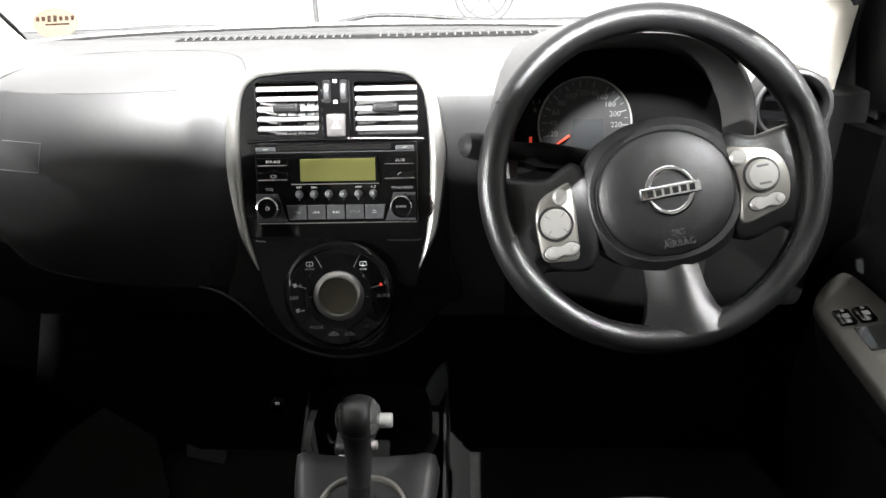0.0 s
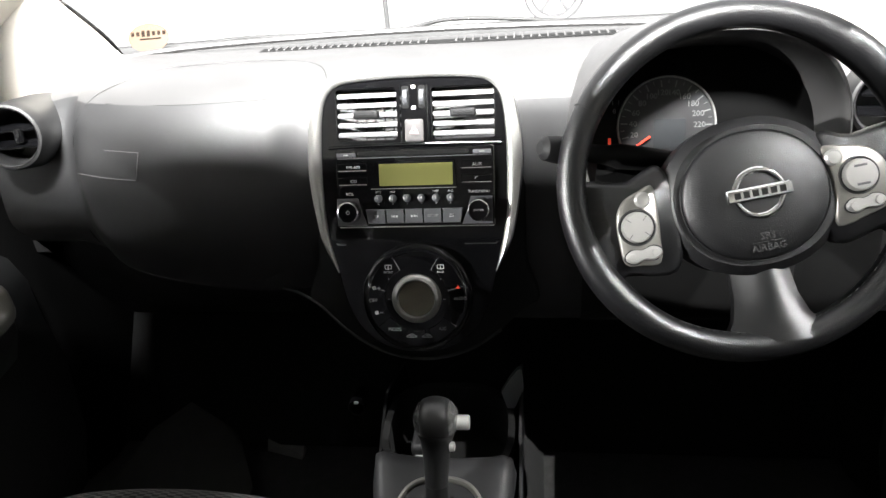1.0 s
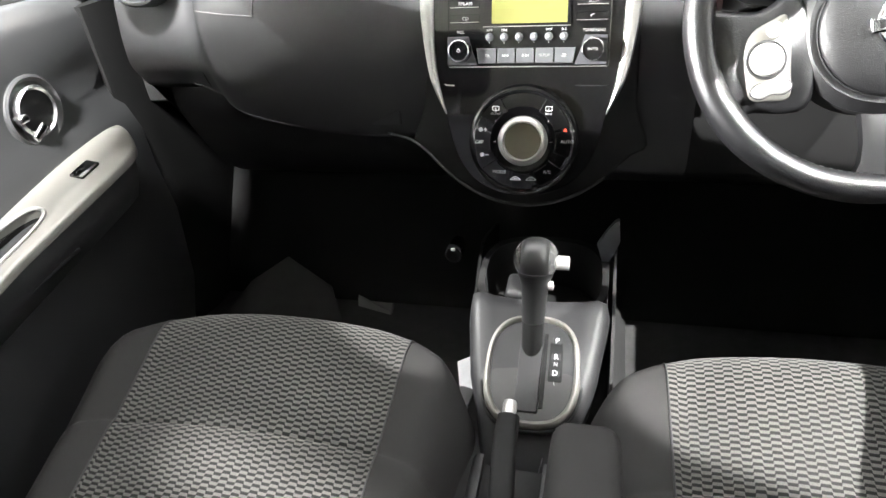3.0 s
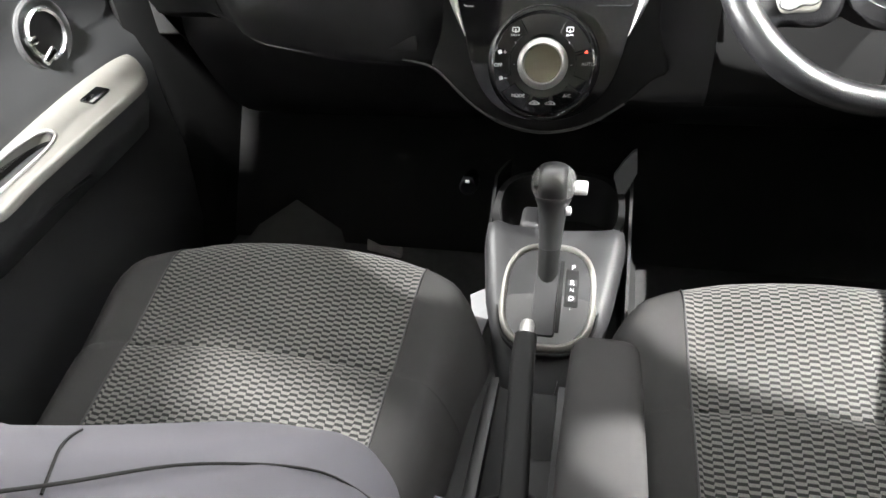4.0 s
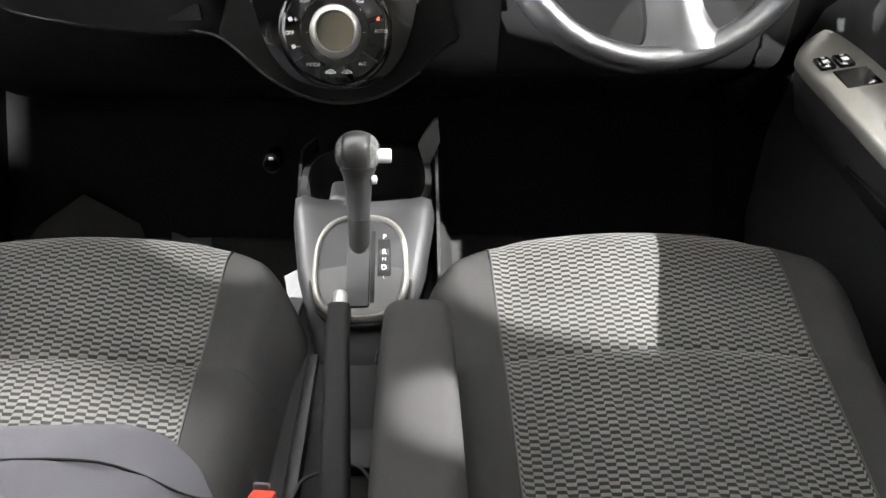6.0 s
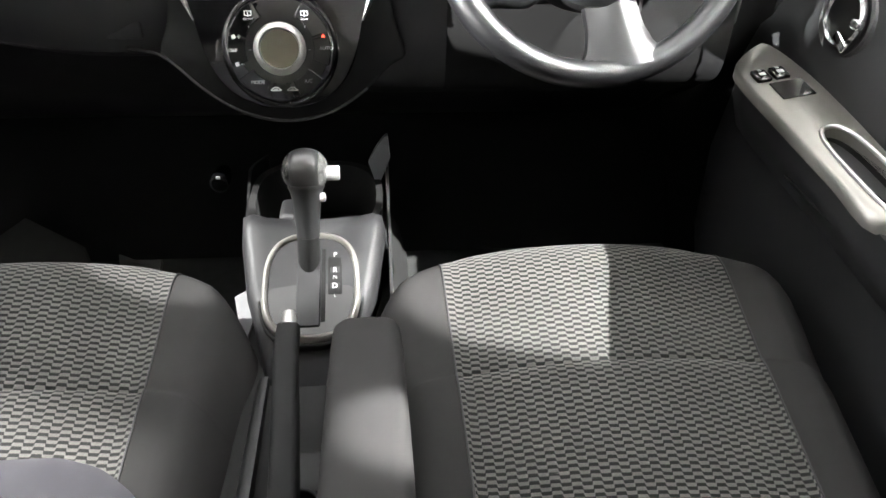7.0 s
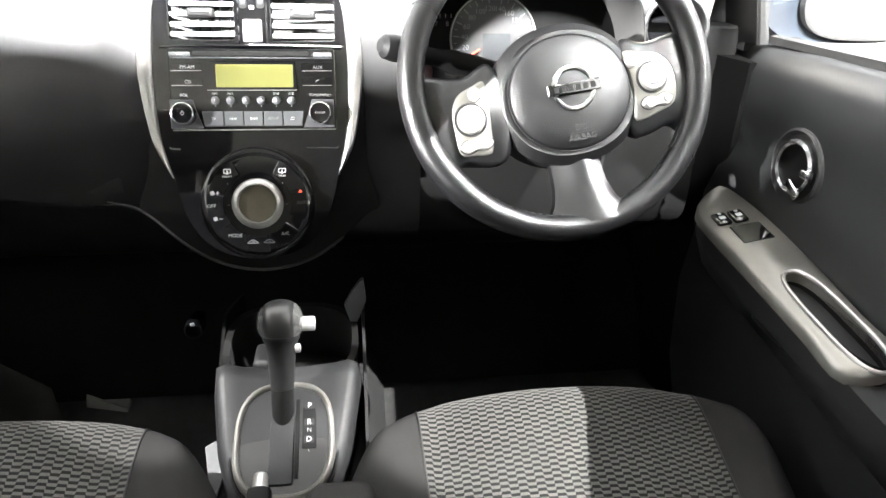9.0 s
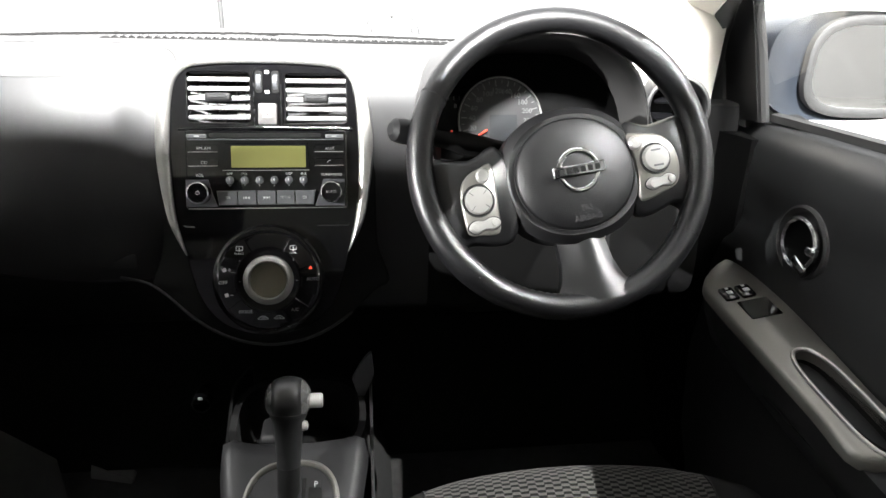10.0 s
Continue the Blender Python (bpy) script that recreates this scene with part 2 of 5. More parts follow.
def tube(path, r, n=8, closed=False, bm=None, flat=1.0):
    """A round rod along path; r is a number or one number for each point."""
    P = [Vector(p) for p in path]
    rings = []
    up = Vector((0, 0, 1))
    for i, p in enumerate(P):
        a = P[i - 1] if (i or closed) else p
        b = P[(i + 1) % len(P)] if (i + 1 < len(P) or closed) else p
        d = (b - a).normalized()
        s = d.cross(up)
        if s.length < 0.05:
            s = d.cross(Vector((0, 1, 0)))
        s.normalize()
        w = s.cross(d).normalized()
        rr = r[i] if isinstance(r, (list, tuple)) else r
        rings.append([p + rr * (math.cos(t) * s + flat * math.sin(t) * w) for t in (2 * math.pi * k / n for k in range(n))])
    return loft(rings, True, not closed, closed, bm)


def lathe(profile, n=32, bm=None, at=(0, 0, 0), sx=1.0, sy=1.0, ring=False):
    """Turns (radius, height) points about the local z axis; ends at radius 0 are closed by small caps."""
    bm = bm or bmesh.new()
    rings = [[(at[0] + max(r, 1e-5) * math.cos(t) * sx, at[1] + max(r, 1e-5) * math.sin(t) * sy, at[2] + z) for t in (2 * math.pi * k / n for k in range(n))] for r, z in profile]
    return loft(rings, True, not ring, ring, bm)


def rrect(w, h, r, n=5, at=(0, 0)):
    out = []
    for cx, cy, a0 in ((w / 2 - r, h / 2 - r, 0), (-w / 2 + r, h / 2 - r, 90), (-w / 2 + r, -h / 2 + r, 180), (w / 2 - r, -h / 2 + r, 270)):
        for k in range(n + 1):
            a = radians(a0 + 90 * k / n)
            out.append((at[0] + cx + r * math.cos(a), at[1] + cy + r * math.sin(a)))
    return out


def oval(rx, ry, n=40, at=(0, 0), power=1.0):
    out = []
    for k in range(n):
        a = 2 * math.pi * k / n
        c, s = math.cos(a), math.sin(a)
        out.append((at[0] + rx * math.copysign(abs(c) ** power, c), at[1] + ry * math.copysign(abs(s) ** power, s)))
    return out


def inset(line, d):
    """The closed line moved inwards by d."""
    n = len(line)
    area = sum(line[i][0] * line[(i + 1) % n][1] - line[(i + 1) % n][0] * line[i][1] for i in range(n))
    sg = 1 if area > 0 else -1
    out = []
    for i in range(n):
        a, b = Vector(line[i - 1][:2]), Vector(line[(i + 1) % n][:2])
        t = (b - a).normalized()
        out.append((line[i][0] - sg * t.y * d, line[i][1] + sg * t.x * d))
    return out


def plate(line, z0, z1, bevel=0.0008, holes=(), bm=None, dome=0.0):
    """A flat piece with that outline from z0 to z1, its upper edge bevelled; holes go through it."""
    bm = bm or bmesh.new()
    low = [(p[0], p[1], z0) for p in line]
    mid = [(p[0], p[1], z1 - bevel) for p in line]
    top = [(p[0], p[1], z1) for p in inset(line, bevel)]
    if not holes:
        rings = [low, mid, top]
        if dome:
            c = Vector((sum(p[0] for p in line) / len(line), sum(p[1] for p in line) / len(line), 0))
            for f in (0.75, 0.5, 0.25, 0.02):
                rings.append([(c.x + (p[0] - c.x) * f, c.y + (p[1] - c.y) * f, z1 + dome * (1 - f * f)) for p in top])
        return loft(rings, True, True, False, bm)
    vl = [[bm.verts.new(p) for p in r] for r in (low, mid, top)]
    edges = []
    n = len(line)
    for i in range(n):
        k = (i + 1) % n
        for a, b in ((vl[0], vl[1]), (vl[1], vl[2])):
            bm.faces.new((a[i], a[k], b[k], b[i]))
        edges.append(bm.edges.get((vl[2][i], vl[2][k])))
    for h in holes:
        a = [bm.verts.new((p[0], p[1], z1)) for p in h]
        b = [bm.verts.new((p[0], p[1], z0)) for p in h]
        for i in range(len(h)):
            k = (i + 1) % len(h)
            bm.faces.new((a[i], a[k], b[k], b[i]))
            edges.append(bm.edges.get((a[i], a[k])))
    bmesh.ops.triangle_fill(bm, use_beauty=True, use_dissolve=False, edges=edges)
    return bm


def band(outer, inner, z0, z1, rise=0.0, bm=None):
    """A ring between two outlines of as many points, rounded on its upper side."""
    mid = [((a[0] + b[0]) / 2, (a[1] + b[1]) / 2, z1 + rise) for a, b in zip(outer, inner)]
    q1 = [(a[0] * 0.8 + b[0] * 0.2, a[1] * 0.8 + b[1] * 0.2, z1 + rise * 0.7) for a, b in zip(outer, inner)]
    q2 = [(a[0] * 0.2 + b[0] * 0.8, a[1] * 0.2 + b[1] * 0.8, z1 + rise * 0.7) for a, b in zip(outer, inner)]
    rings = [[(p[0], p[1], z0) for p in outer], [(p[0], p[1], z1) for p in outer], q1, mid, q2, [(p[0], p[1], z1) for p in inner], [(p[0], p[1], z0) for p in inner]]
    return loft(rings, True, False, True, bm)


def lettering(text, size, mat, parent, x, y, z, name="lettering", bold=0.0, turn=0.0):
    cu = bpy.data.curves.new(name, "FONT")
    cu.body, cu.size, cu.align_x, cu.align_y, cu.extrude, cu.offset = text, size, "CENTER", "CENTER", 0.00015, bold
    cu.resolution_u = 2
    tmp = bpy.data.objects.new(name, cu)
    me = bpy.data.meshes.new_from_object(tmp)
    bpy.data.objects.remove(tmp)
    me.materials.clear()
    me.materials.append(mat)
    ob = new(name, me)
    ob.parent = parent
    ob.matrix_basis = pose(x, y, z, 0, 0, turn)
    return ob


def frame_at(origin, lean, turn=0.0):
    """A face that looks back along -y and up by lean degrees: local x to the right, y up the face, z out of it."""
    return Matrix.Translation(origin) @ pose(0, 0, 0, 90 - lean, 0, turn)

# ---- setting: hall floor, cabin floor, roof, pillars, windows ----
solid("ground", rbox(60, 60, 0.1, 0, at=(0, 0, -0.27)), FLOORGREY, "pale polished showroom floor around the car", "floor", "structure")

# unseen walls and ceiling added to block light; front open to daylight
SHADE_CEILING = material("shade_ceiling_paint", (0.22, 0.22, 0.215), 0.8, mottle=0.06, mottle_size=2)
SHADE_WALL = material("shade_wall_paint", (0.45, 0.45, 0.44), 0.7, mottle=0.06, mottle_size=2)


def slab(name, corners, thick, mat, label, category, kind="structure"):
    """A flat panel through four corners, given its thickness along its normal."""
    c = [Vector(p) for p in corners]
    n = (c[1] - c[0]).cross(c[2] - c[0]).normalized() * thick
    return solid(name, loft([c, [p + n for p in c]]), mat, label, category, kind)


slab("wall_shade_rear", [(-6.5, -5.5, -0.22), (6.5, -5.5, -0.22), (6.5, -5.5, 5.3), (-6.5, -5.5, 5.3)], 0.1, SHADE_WALL, "unseen grey wall behind the car, added to block light", "wall")
for s in (-1, 1):
    slab("wall_shade_side", [(s * 6.5, -5.5, -0.22), (s * 6.5, 0.2, -0.22), (s * 6.5, 0.2, 5.3), (s * 6.5, -5.5, 5.3)], 0.1, SHADE_WALL, "unseen grey wall beside the car, added to block light", "wall")
slab("ceiling_shade", [(-6.6, -5.6, 5.3), (6.6, -5.6, 5.3), (6.6, 0.8, 5.3), (-6.6, 0.8, 5.3)], 0.1, SHADE_CEILING, "unseen dark grey ceiling, added to block light", "ceiling")
slab("floor", [(-0.74, -1.2, 0.04), (0.74, -1.2, 0.04), (0.74, 0.98, 0.04), (-0.74, 0.98, 0.04)], -0.03, CARPET, "black carpet of the car floor", "floor")
slab("wall_north", [(-0.74, 0.98, 0.04), (0.74, 0.98, 0.04), (0.74, 1.2, 0.36), (-0.74, 1.2, 0.36)], 0.03, CARPET_SHADE, "sloping carpeted toe board under the dashboard", "wall")
slab("wall_bulkhead", [(-0.74, 1.2, 0.36), (0.74, 1.2, 0.36), (0.74, 1.16, 0.76), (-0.74, 1.16, 0.76)], 0.03, MATT, "dark bulkhead behind the dashboard", "wall")
# unseen rear and quarter panels added to keep cabin and reflections dark
slab("wall_south", [(-0.74, -1.2, 0.04), (0.74, -1.2, 0.04), (0.60, -1.26, 1.14), (-0.60, -1.26, 1.14)], 0.03, CLOTH, "dark closed rear of the cabin, added to block light", "wall")
for s in (-1, 1):
    slab("wall_rear_side", [(s * 0.72, -1.25, 0.04), (s * 0.72, -0.12, 0.04), (s * 0.70, -0.12, 0.74), (s * 0.70, -1.25, 0.80)], 0.03, DOORSKIN, "dark side lining of the rear cabin", "wall")
    slab("wall_rear_quarter", [(s * 0.70, -1.28, 0.76), (s * 0.70, -0.62, 0.76), (s * 0.57, -0.70, 1.16), (s * 0.57, -1.28, 1.14)], 0.03, CLOTH, "dark panel beside the rear seat, added to block light", "wall")
    # fillers and footwell sides added to shut out stray outside light
    solid("trim_door_gap", rbox(0.105, 0.07, 0.22, 0.004, 1, at=(s * 0.652, 0.955, 0.612)), MATT, "black filler between dashboard and door", "trim", "structure")
    solid("trim_dash_end", rbox(0.14, 0.26, 0.24, 0.004, 1, at=(s * 0.672, 1.125, 0.645)), MATT, "black filler at the end of the dashboard", "trim", "structure")
    slab("wall_front_side", [(s * 0.745, 0.80, 0.0), (s * 0.745, 1.26, 0.0), (s * 0.745, 1.26, 0.765), (s * 0.745, 0.80, 0.70)], 0.03, MATT, "dark footwell side, added to stop stray light", "wall")
    # centre pillar
    solid("pillar_centre", loft([[(s * (0.74 - 0.13 * f), -0.14 - 0.03 * f + a, 0.05 + 1.1 * f) if k < 2 else (s * (0.69 - 0.13 * f), -0.14 - 0.03 * f + a, 0.05 + 1.1 * f) for k, a in enumerate((-0.05, 0.05, 0.05, -0.05))] for f in (0, 0.3, 0.6, 0.8, 1)]), BEIGE, "beige trim of the centre pillar", "pillar", "structure")
    # front pillar with its pale trim
    line = smooth_line([(s * 0.645, 1.17, 0.66), (s * 0.635, 1.08, 0.765), (s * 0.620, 0.97, 0.865), (s * 0.600, 0.82, 0.97), (s * 0.580, 0.62, 1.075), (s * 0.565, 0.40, 1.14)], 5)
    rings, edge = [], []
    for i, p in enumerate(line):
        d = (line[min(i + 1, len(line) - 1)] - line[max(i - 1, 0)]).normalized()
        side = Vector((s, 0, 0))
        up = d.cross(side).normalized()
        if up.z < 0:
            up = -up
        g = 0.060 + 0.034 * min(1.0, max(0.0, (p.y - 0.92) / 0.13))
        edge.append(p - side * (g + 0.001) + up * 0.030)
        rings.append([p + side * a + up * b for a, b in ((-g, 0.022), (-g, 0.034), (-0.005, 0.045), (0.03, 0.045), (0.045, 0.02), (0.04, -0.03), (0.01, -0.045), (-0.022, -0.03))])
    solid("trim_screen_edge", tube(edge, 0.003, 8), RUBBER, "black edge strip beside the windscreen", "trim", "structure")
    # lower end of the pillar trim, down to the dashboard
    k = min(range(len(line)), key=lambda i: abs(line[i].y - 0.955))
    foot = [[v + Vector((-s * 0.13 * f * w, 0.012 * f, -0.15 * f)) for v, w in zip(rings[k], (1, 1, 0.6, 0, 0, 0, 0, 0.35))] for f in (0, 0.25, 0.5, 0.75, 1)]
    solid("trim_pillar_base", loft(foot), BEIGE, "pale beige lower end of the pillar trim", "trim", "structure", smooth=60)
    solid("pillar_front", loft(rings), BEIGE, "pale beige trim of the windscreen pillar", "pillar", "structure")

for s in (-1, 1):
    slab("trim_pillar_foot", [(s * 0.595, 0.975, 0.60), (s * 0.705, 0.965, 0.60), (s * 0.705, 0.985, 0.785), (s * 0.595, 0.995, 0.785)], s * 0.02, MATT, "black trim between dashboard and door", "trim")

roof = []
for y, z, w in ((0.44, 1.135, 0.57), (0.30, 1.165, 0.575), (0.0, 1.19, 0.58), (-0.5, 1.19, 0.575), (-1.0, 1.15, 0.55), (-1.25, 1.09, 0.52)):
    top = [(w * math.cos(a), y, z - 0.05 + 0.05 * math.sin(a)) for a in (math.pi * k / 12 for k in range(13))]
    roof.append(top + [(p[0] * 1.06, p[1], p[2] + 0.04) for p in reversed(top)])
solid("ceiling", loft(roof), HEADLINER, "light grey cloth headliner of the roof", "ceiling", "structure")
# windscreen
ws = []
for f in (0, 0.25, 0.5, 0.75, 1):
    y, z, w = 1.12 - 0.68 * f, 0.79 + 0.35 * f, 0.645 - 0.075 * f
    front = [(w * k / 6, y + 0.05 * (1 - (k / 6) ** 2) * (1 - 0.5 * f), z) for k in range(-6, 7)]
    ws.append(front + [(p[0], p[1] + 0.004, p[2] + 0.004) for p in reversed(front)])
screen = solid("window_1", loft(ws), GLASS, "clear laminated windscreen", "windscreen", "structure")
screen.visible_shadow = False

# ---- dashboard ----
PASS = [(1.19, 0.772), (1.0, 0.797), (0.93, 0.800), (0.87, 0.801), (0.826, 0.790), (0.796, 0.770), (0.768, 0.734), (0.749, 0.682), (0.746, 0.61), (0.770, 0.525), (0.785, 0.508), (0.83, 0.50), (0.90, 0.44), (0.98, 0.36), (1.06, 0.30), (1.12, 0.30)]
DRIV = [(1.19, 0.772), (1.0, 0.795), (0.93, 0.798), (0.87, 0.795), (0.835, 0.782), (0.815, 0.755), (0.805, 0.71), (0.795, 0.65), (0.785, 0.57), (0.785, 0.49), (0.80, 0.455), (0.85, 0.43), (0.92, 0.40), (0.98, 0.36), (1.06, 0.30), (1.12, 0.30)]


def ease(t):
    t = min(1, max(0, t))
    return t * t * (3 - 2 * t)


EDGE = (0, 0, 0.25, 0.62, 1, 1, 1, 1, 1, 1, 1, 1, 0, 0, 0, 0)


def dash_ring(x):
    f = ease((x + 0.13) / 0.26)
    push = 0.034 * ease((abs(x) - 0.450) / 0.035)
    near = 1 - ease((abs(x) - 0.130) / 0.045)
    rise = 0.022 * ease((-x - 0.17) / 0.30) + 0.03 * ease((-x - 0.43) / 0.10)
    drop = 0.050 * ease((abs(x) - 0.465) / 0.10)
    sunk = 0.035 * ease((0.130 - abs(x - 0.338)) / 0.022)
    out = []
    for k, (p, d) in enumerate(zip(PASS, DRIV)):
        y, z = p[0] + (d[0] - p[0]) * f, p[1] + (d[1] - p[1]) * f
        y += 0.05 * min(1.0, ((x + 0.27) / 0.20) ** 2) * (1 - f) * EDGE[k]
        if 3 < k < 12:
            y += max(0, 0.757 + 0.364 * (z - 0.62) - y) * near
        if 3 < k < 7:
            y += sunk
        out.append((x, y + push * EDGE[k] * (1, 1, 1, 1, 1, 1, 1, 0.9, 0.7, 0.5, 0.5, 0.5, 0, 0, 0, 0)[k], z + (rise if 8 < k < 13 else 0) - drop * (1, 1, 1, 0.9, 0.55, 0.25)[k] if k < 6 else z + (rise if 8 < k < 13 else 0)))
    return out


def on_dash(x, s, lift=0.0):
    """A point on the dashboard's face: s counts along the profile from the windscreen."""
    r = smooth_line(dash_ring(x), 4)
    s = s * 4
    i = min(int(s), len(r) - 2)
    p = r[i].lerp(r[i + 1], s - i)
    d = (r[i + 1] - r[i]).normalized()
    return p + Vector((0, d.z, -d.y)) * lift


dashboard = thing("dashboard", "dark grey grained plastic dashboard with glovebox and side vents", "dashboard")
xs = [-0.605 + 1.21 * k / 66 for k in range(67)]


def dash_slice(a, b):
    """The dashboard's skin between two points of its profile, closed at the back."""
    rings = []
    for x in xs:
        full = smooth_line(dash_ring(x), 4)
        cut = full[a * 4:b * 4 + 1]
        rings.append(cut + [Vector((x, p.y + 0.02, p.z - 0.012)) for p in reversed(cut)])
    return loft(rings)


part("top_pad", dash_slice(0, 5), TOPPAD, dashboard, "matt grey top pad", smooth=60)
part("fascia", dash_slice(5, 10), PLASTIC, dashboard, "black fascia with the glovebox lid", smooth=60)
part("lower_panel", dash_slice(10, 15), PLASTIC_LOW, dashboard, "black lower panel", smooth=60)


def seam(name, pts, r, mat, lab="", n=6, lift=0.0):
    path = smooth_line([on_dash(x, s, lift) for x, s in pts], n)
    return part(name, tube(path, r, 6), mat, dashboard, lab)


# joints round the airbag cover and the glovebox
seam("airbag_seam", [(-0.115, 5.05), (-0.2, 5.0), (-0.3, 5.0), (-0.40, 4.98)], 0.0006, RUBBER, "thin dark joint")
seam("insert_seam", [(-0.112, 4.4), (-0.125, 3.6), (-0.17, 2.95), (-0.25, 2.75), (-0.33, 3.0), (-0.385, 3.9), (-0.43, 4.9), (-0.46, 6.0), (-0.475, 7.0), (-0.487, 8.2), (-0.492, 9.3)], 0.0007, RUBBER, "thin dark joint")
seam("glovebox_lip", [(-0.52, 9.5), (-0.48, 9.85), (-0.43, 10.0), (-0.35, 10.0), (-0.25, 10.0), (-0.19, 10.0)], 0.0024, PLASTIC, "dark grey lower lip")
# faint edge of a film label on the glovebox
seam("film_edge", [(-0.397, 6.30), (-0.37, 6.30), (-0.343, 6.31)], 0.0005, LINEGREY, "pale edge of a film label", lift=0.0007)
seam("film_edge", [(-0.343, 6.31), (-0.346, 6.6), (-0.350, 6.92)], 0.0005, LINEGREY, "pale edge of a film label", lift=0.0007)
seam("film_edge", [(-0.350, 6.92), (-0.40, 6.92), (-0.45, 6.92)], 0.0005, LINEGREY, "pale edge of a film label", lift=0.0007)
# matt knee panel under the column; its black also holds the shade there
knee = [[on_dash(x, q, 0.003) for q in (6.6, 7.2, 7.8, 8.4, 9.0, 9.6, 10.1)] for x in (0.205 + 0.03 * k for k in range(13))]
part("knee_panel", loft([r + [p + Vector((0, 0.006, 0)) for p in reversed(r)] for r in knee]), MATT, dashboard, "matt black knee panel, also holding the shade under the column", smooth=60)
part("glovebox_latch", rbox(0.045, 0.006, 0.022, 0.003, at=on_dash(-0.195, 8.75, -0.0022)), PLASTIC, dashboard, "recessed black latch")

# demister grille along the windscreen
part("demister_slot", rbox(0.50, 0.022, 0.004, 0.001, at=(0.01, 0.968, 0.799)), MATT, dashboard, "dark demister slot")
for k in range(42):
    part("demister_slat", rbox(0.003, 0.020, 0.005, 0.0008, 1, at=(-0.225 + 0.0113 * k + (0.03 if k > 20 else 0), 0.968, 0.8005)), TOPPAD, dashboard)
part("rear_ledge", tube(smooth_line([(-0.58, 1.03, 0.782), (-0.4, 1.045, 0.797), (-0.15, 1.055, 0.803), (0.1, 1.055, 0.803), (0.35, 1.04, 0.797), (0.58, 1.02, 0.78)], 6), 0.008, 8, flat=0.6), TOPPAD, dashboard, "dark ledge along the windscreen")


def side_vent(s):
    m = Matrix.Translation((s * 0.536, 0.800, 0.737)) @ pose(0, 0, 0, 80, 0, -s * 12)
    ring = part("side_vent", lathe([(0.056, -0.15), (0.056, -0.09), (0.052, -0.04), (0.0500, -0.015), (0.0490, 0.0), (0.0465, 0.006), (0.0425, 0.007), (0.0395, 0.003), (0.0375, -0.01), (0.0360, -0.05), (0.027, -0.056)], 48, sx=0.9, sy=0.9), PLASTIC, dashboard, "round vent with a swivelling black core", m)
    part("vent_ring", lathe([(0.0398, 0.001), (0.0410, 0.0065), (0.0428, 0.0075), (0.0442, 0.0055), (0.0428, 0.003)], 40, sx=0.9, sy=0.9, ring=True), SHROUD, ring)
    part("core", lathe([(0.0, -0.054), (0.0358, -0.054), (0.0358, -0.046), (0.0, -0.046)], 32, sx=0.9, sy=0.9), MATT, ring)
    for k, (v, w) in enumerate(((0.011, 0.058), (-0.011, 0.058))):
        part("louvre", rbox(w, 0.020, 0.004, 0.0015, at=(0, v, -0.016), m=pose(0, 0, 0, -62, 0, 0)), GLOSS, ring)
    part("tab", rbox(0.012, 0.022, 0.014, 0.004, 3, at=(0.006, 0.0, -0.012)), GLOSS, ring)
    return ring


for s in (-1, 1):
    side_vent(s)

# small switches under the dashboard beside the column
for x, y, z, w in ((0.478, 0.786, 0.612, 0.050), (0.440, 0.784, 0.572, 0.030)):
    sw = part("switch_block", rbox(w, 0.012, 0.022, 0.003, 2, at=(x, y, z)), GLOSS, dashboard, "small black switch")
    part("switch_line", rbox(w * 0.8, 0.002, 0.003, 0.0008, 1, at=(x, y - 0.0065, z - 0.009)), SILVER, sw, "thin silver line")

# ---- instrument hood and cluster ----
HOOD = (0.338, 0.700)


def arch(y, w, top, low, drop=0.0, n=28):
    out = []
    for k in range(n + 1):
        a = math.pi * (1.08 - 1.16 * k / n)
        c, s = math.cos(a), math.sin(a)
        out.append((HOOD[0] + w * math.copysign(abs(c) ** 0.85, c), y - 0.10 * max(0.0, -s), HOOD[1] + (top - HOOD[1]) * (abs(s) ** 0.85) * (1 if s > 0 else -0.5) - drop))
    return out


hood = [arch(0.845, 0.118, 0.800, 0), arch(0.80, 0.124, 0.812, 0), arch(0.760, 0.130, 0.824, 0), arch(0.748, 0.1325, 0.829, 0), arch(0.744, 0.136, 0.834, 0), arch(0.750, 0.1405, 0.839, 0), arch(0.78, 0.150, 0.842, 0), arch(0.83, 0.160, 0.838, 0), arch(0.89, 0.168, 0.825, 0), arch(0.96, 0.172, 0.795, 0), arch(1.0, 0.17, 0.76, 0)]
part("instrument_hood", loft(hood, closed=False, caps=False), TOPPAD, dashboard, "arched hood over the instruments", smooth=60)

CL = frame_at((0.2975, 0.800, 0.7205), 16)
cluster = thing("instrument_cluster", "black instrument cluster with a round speedometer behind the wheel", "instruments", CL)
part("face", plate(rrect(0.285, 0.16, 0.06, 8, (0.042, 0.005)), -0.012, -0.006, 0.001), SHADE_BLACK, cluster)
dial = part("speedometer", lathe([(0.0, -0.008), (0.0548, -0.008), (0.0548, -0.0035), (0.0, -0.0035)], 56), material("dial_black", (0.008, 0.008, 0.009), 0.5, mottle=0.1), cluster, "round black dial with pale figures")
part("dial_ring", band(oval(0.0562, 0.0562, 56), oval(0.0542, 0.0542, 56), -0.006, -0.001, 0.001), SILVER, dial)
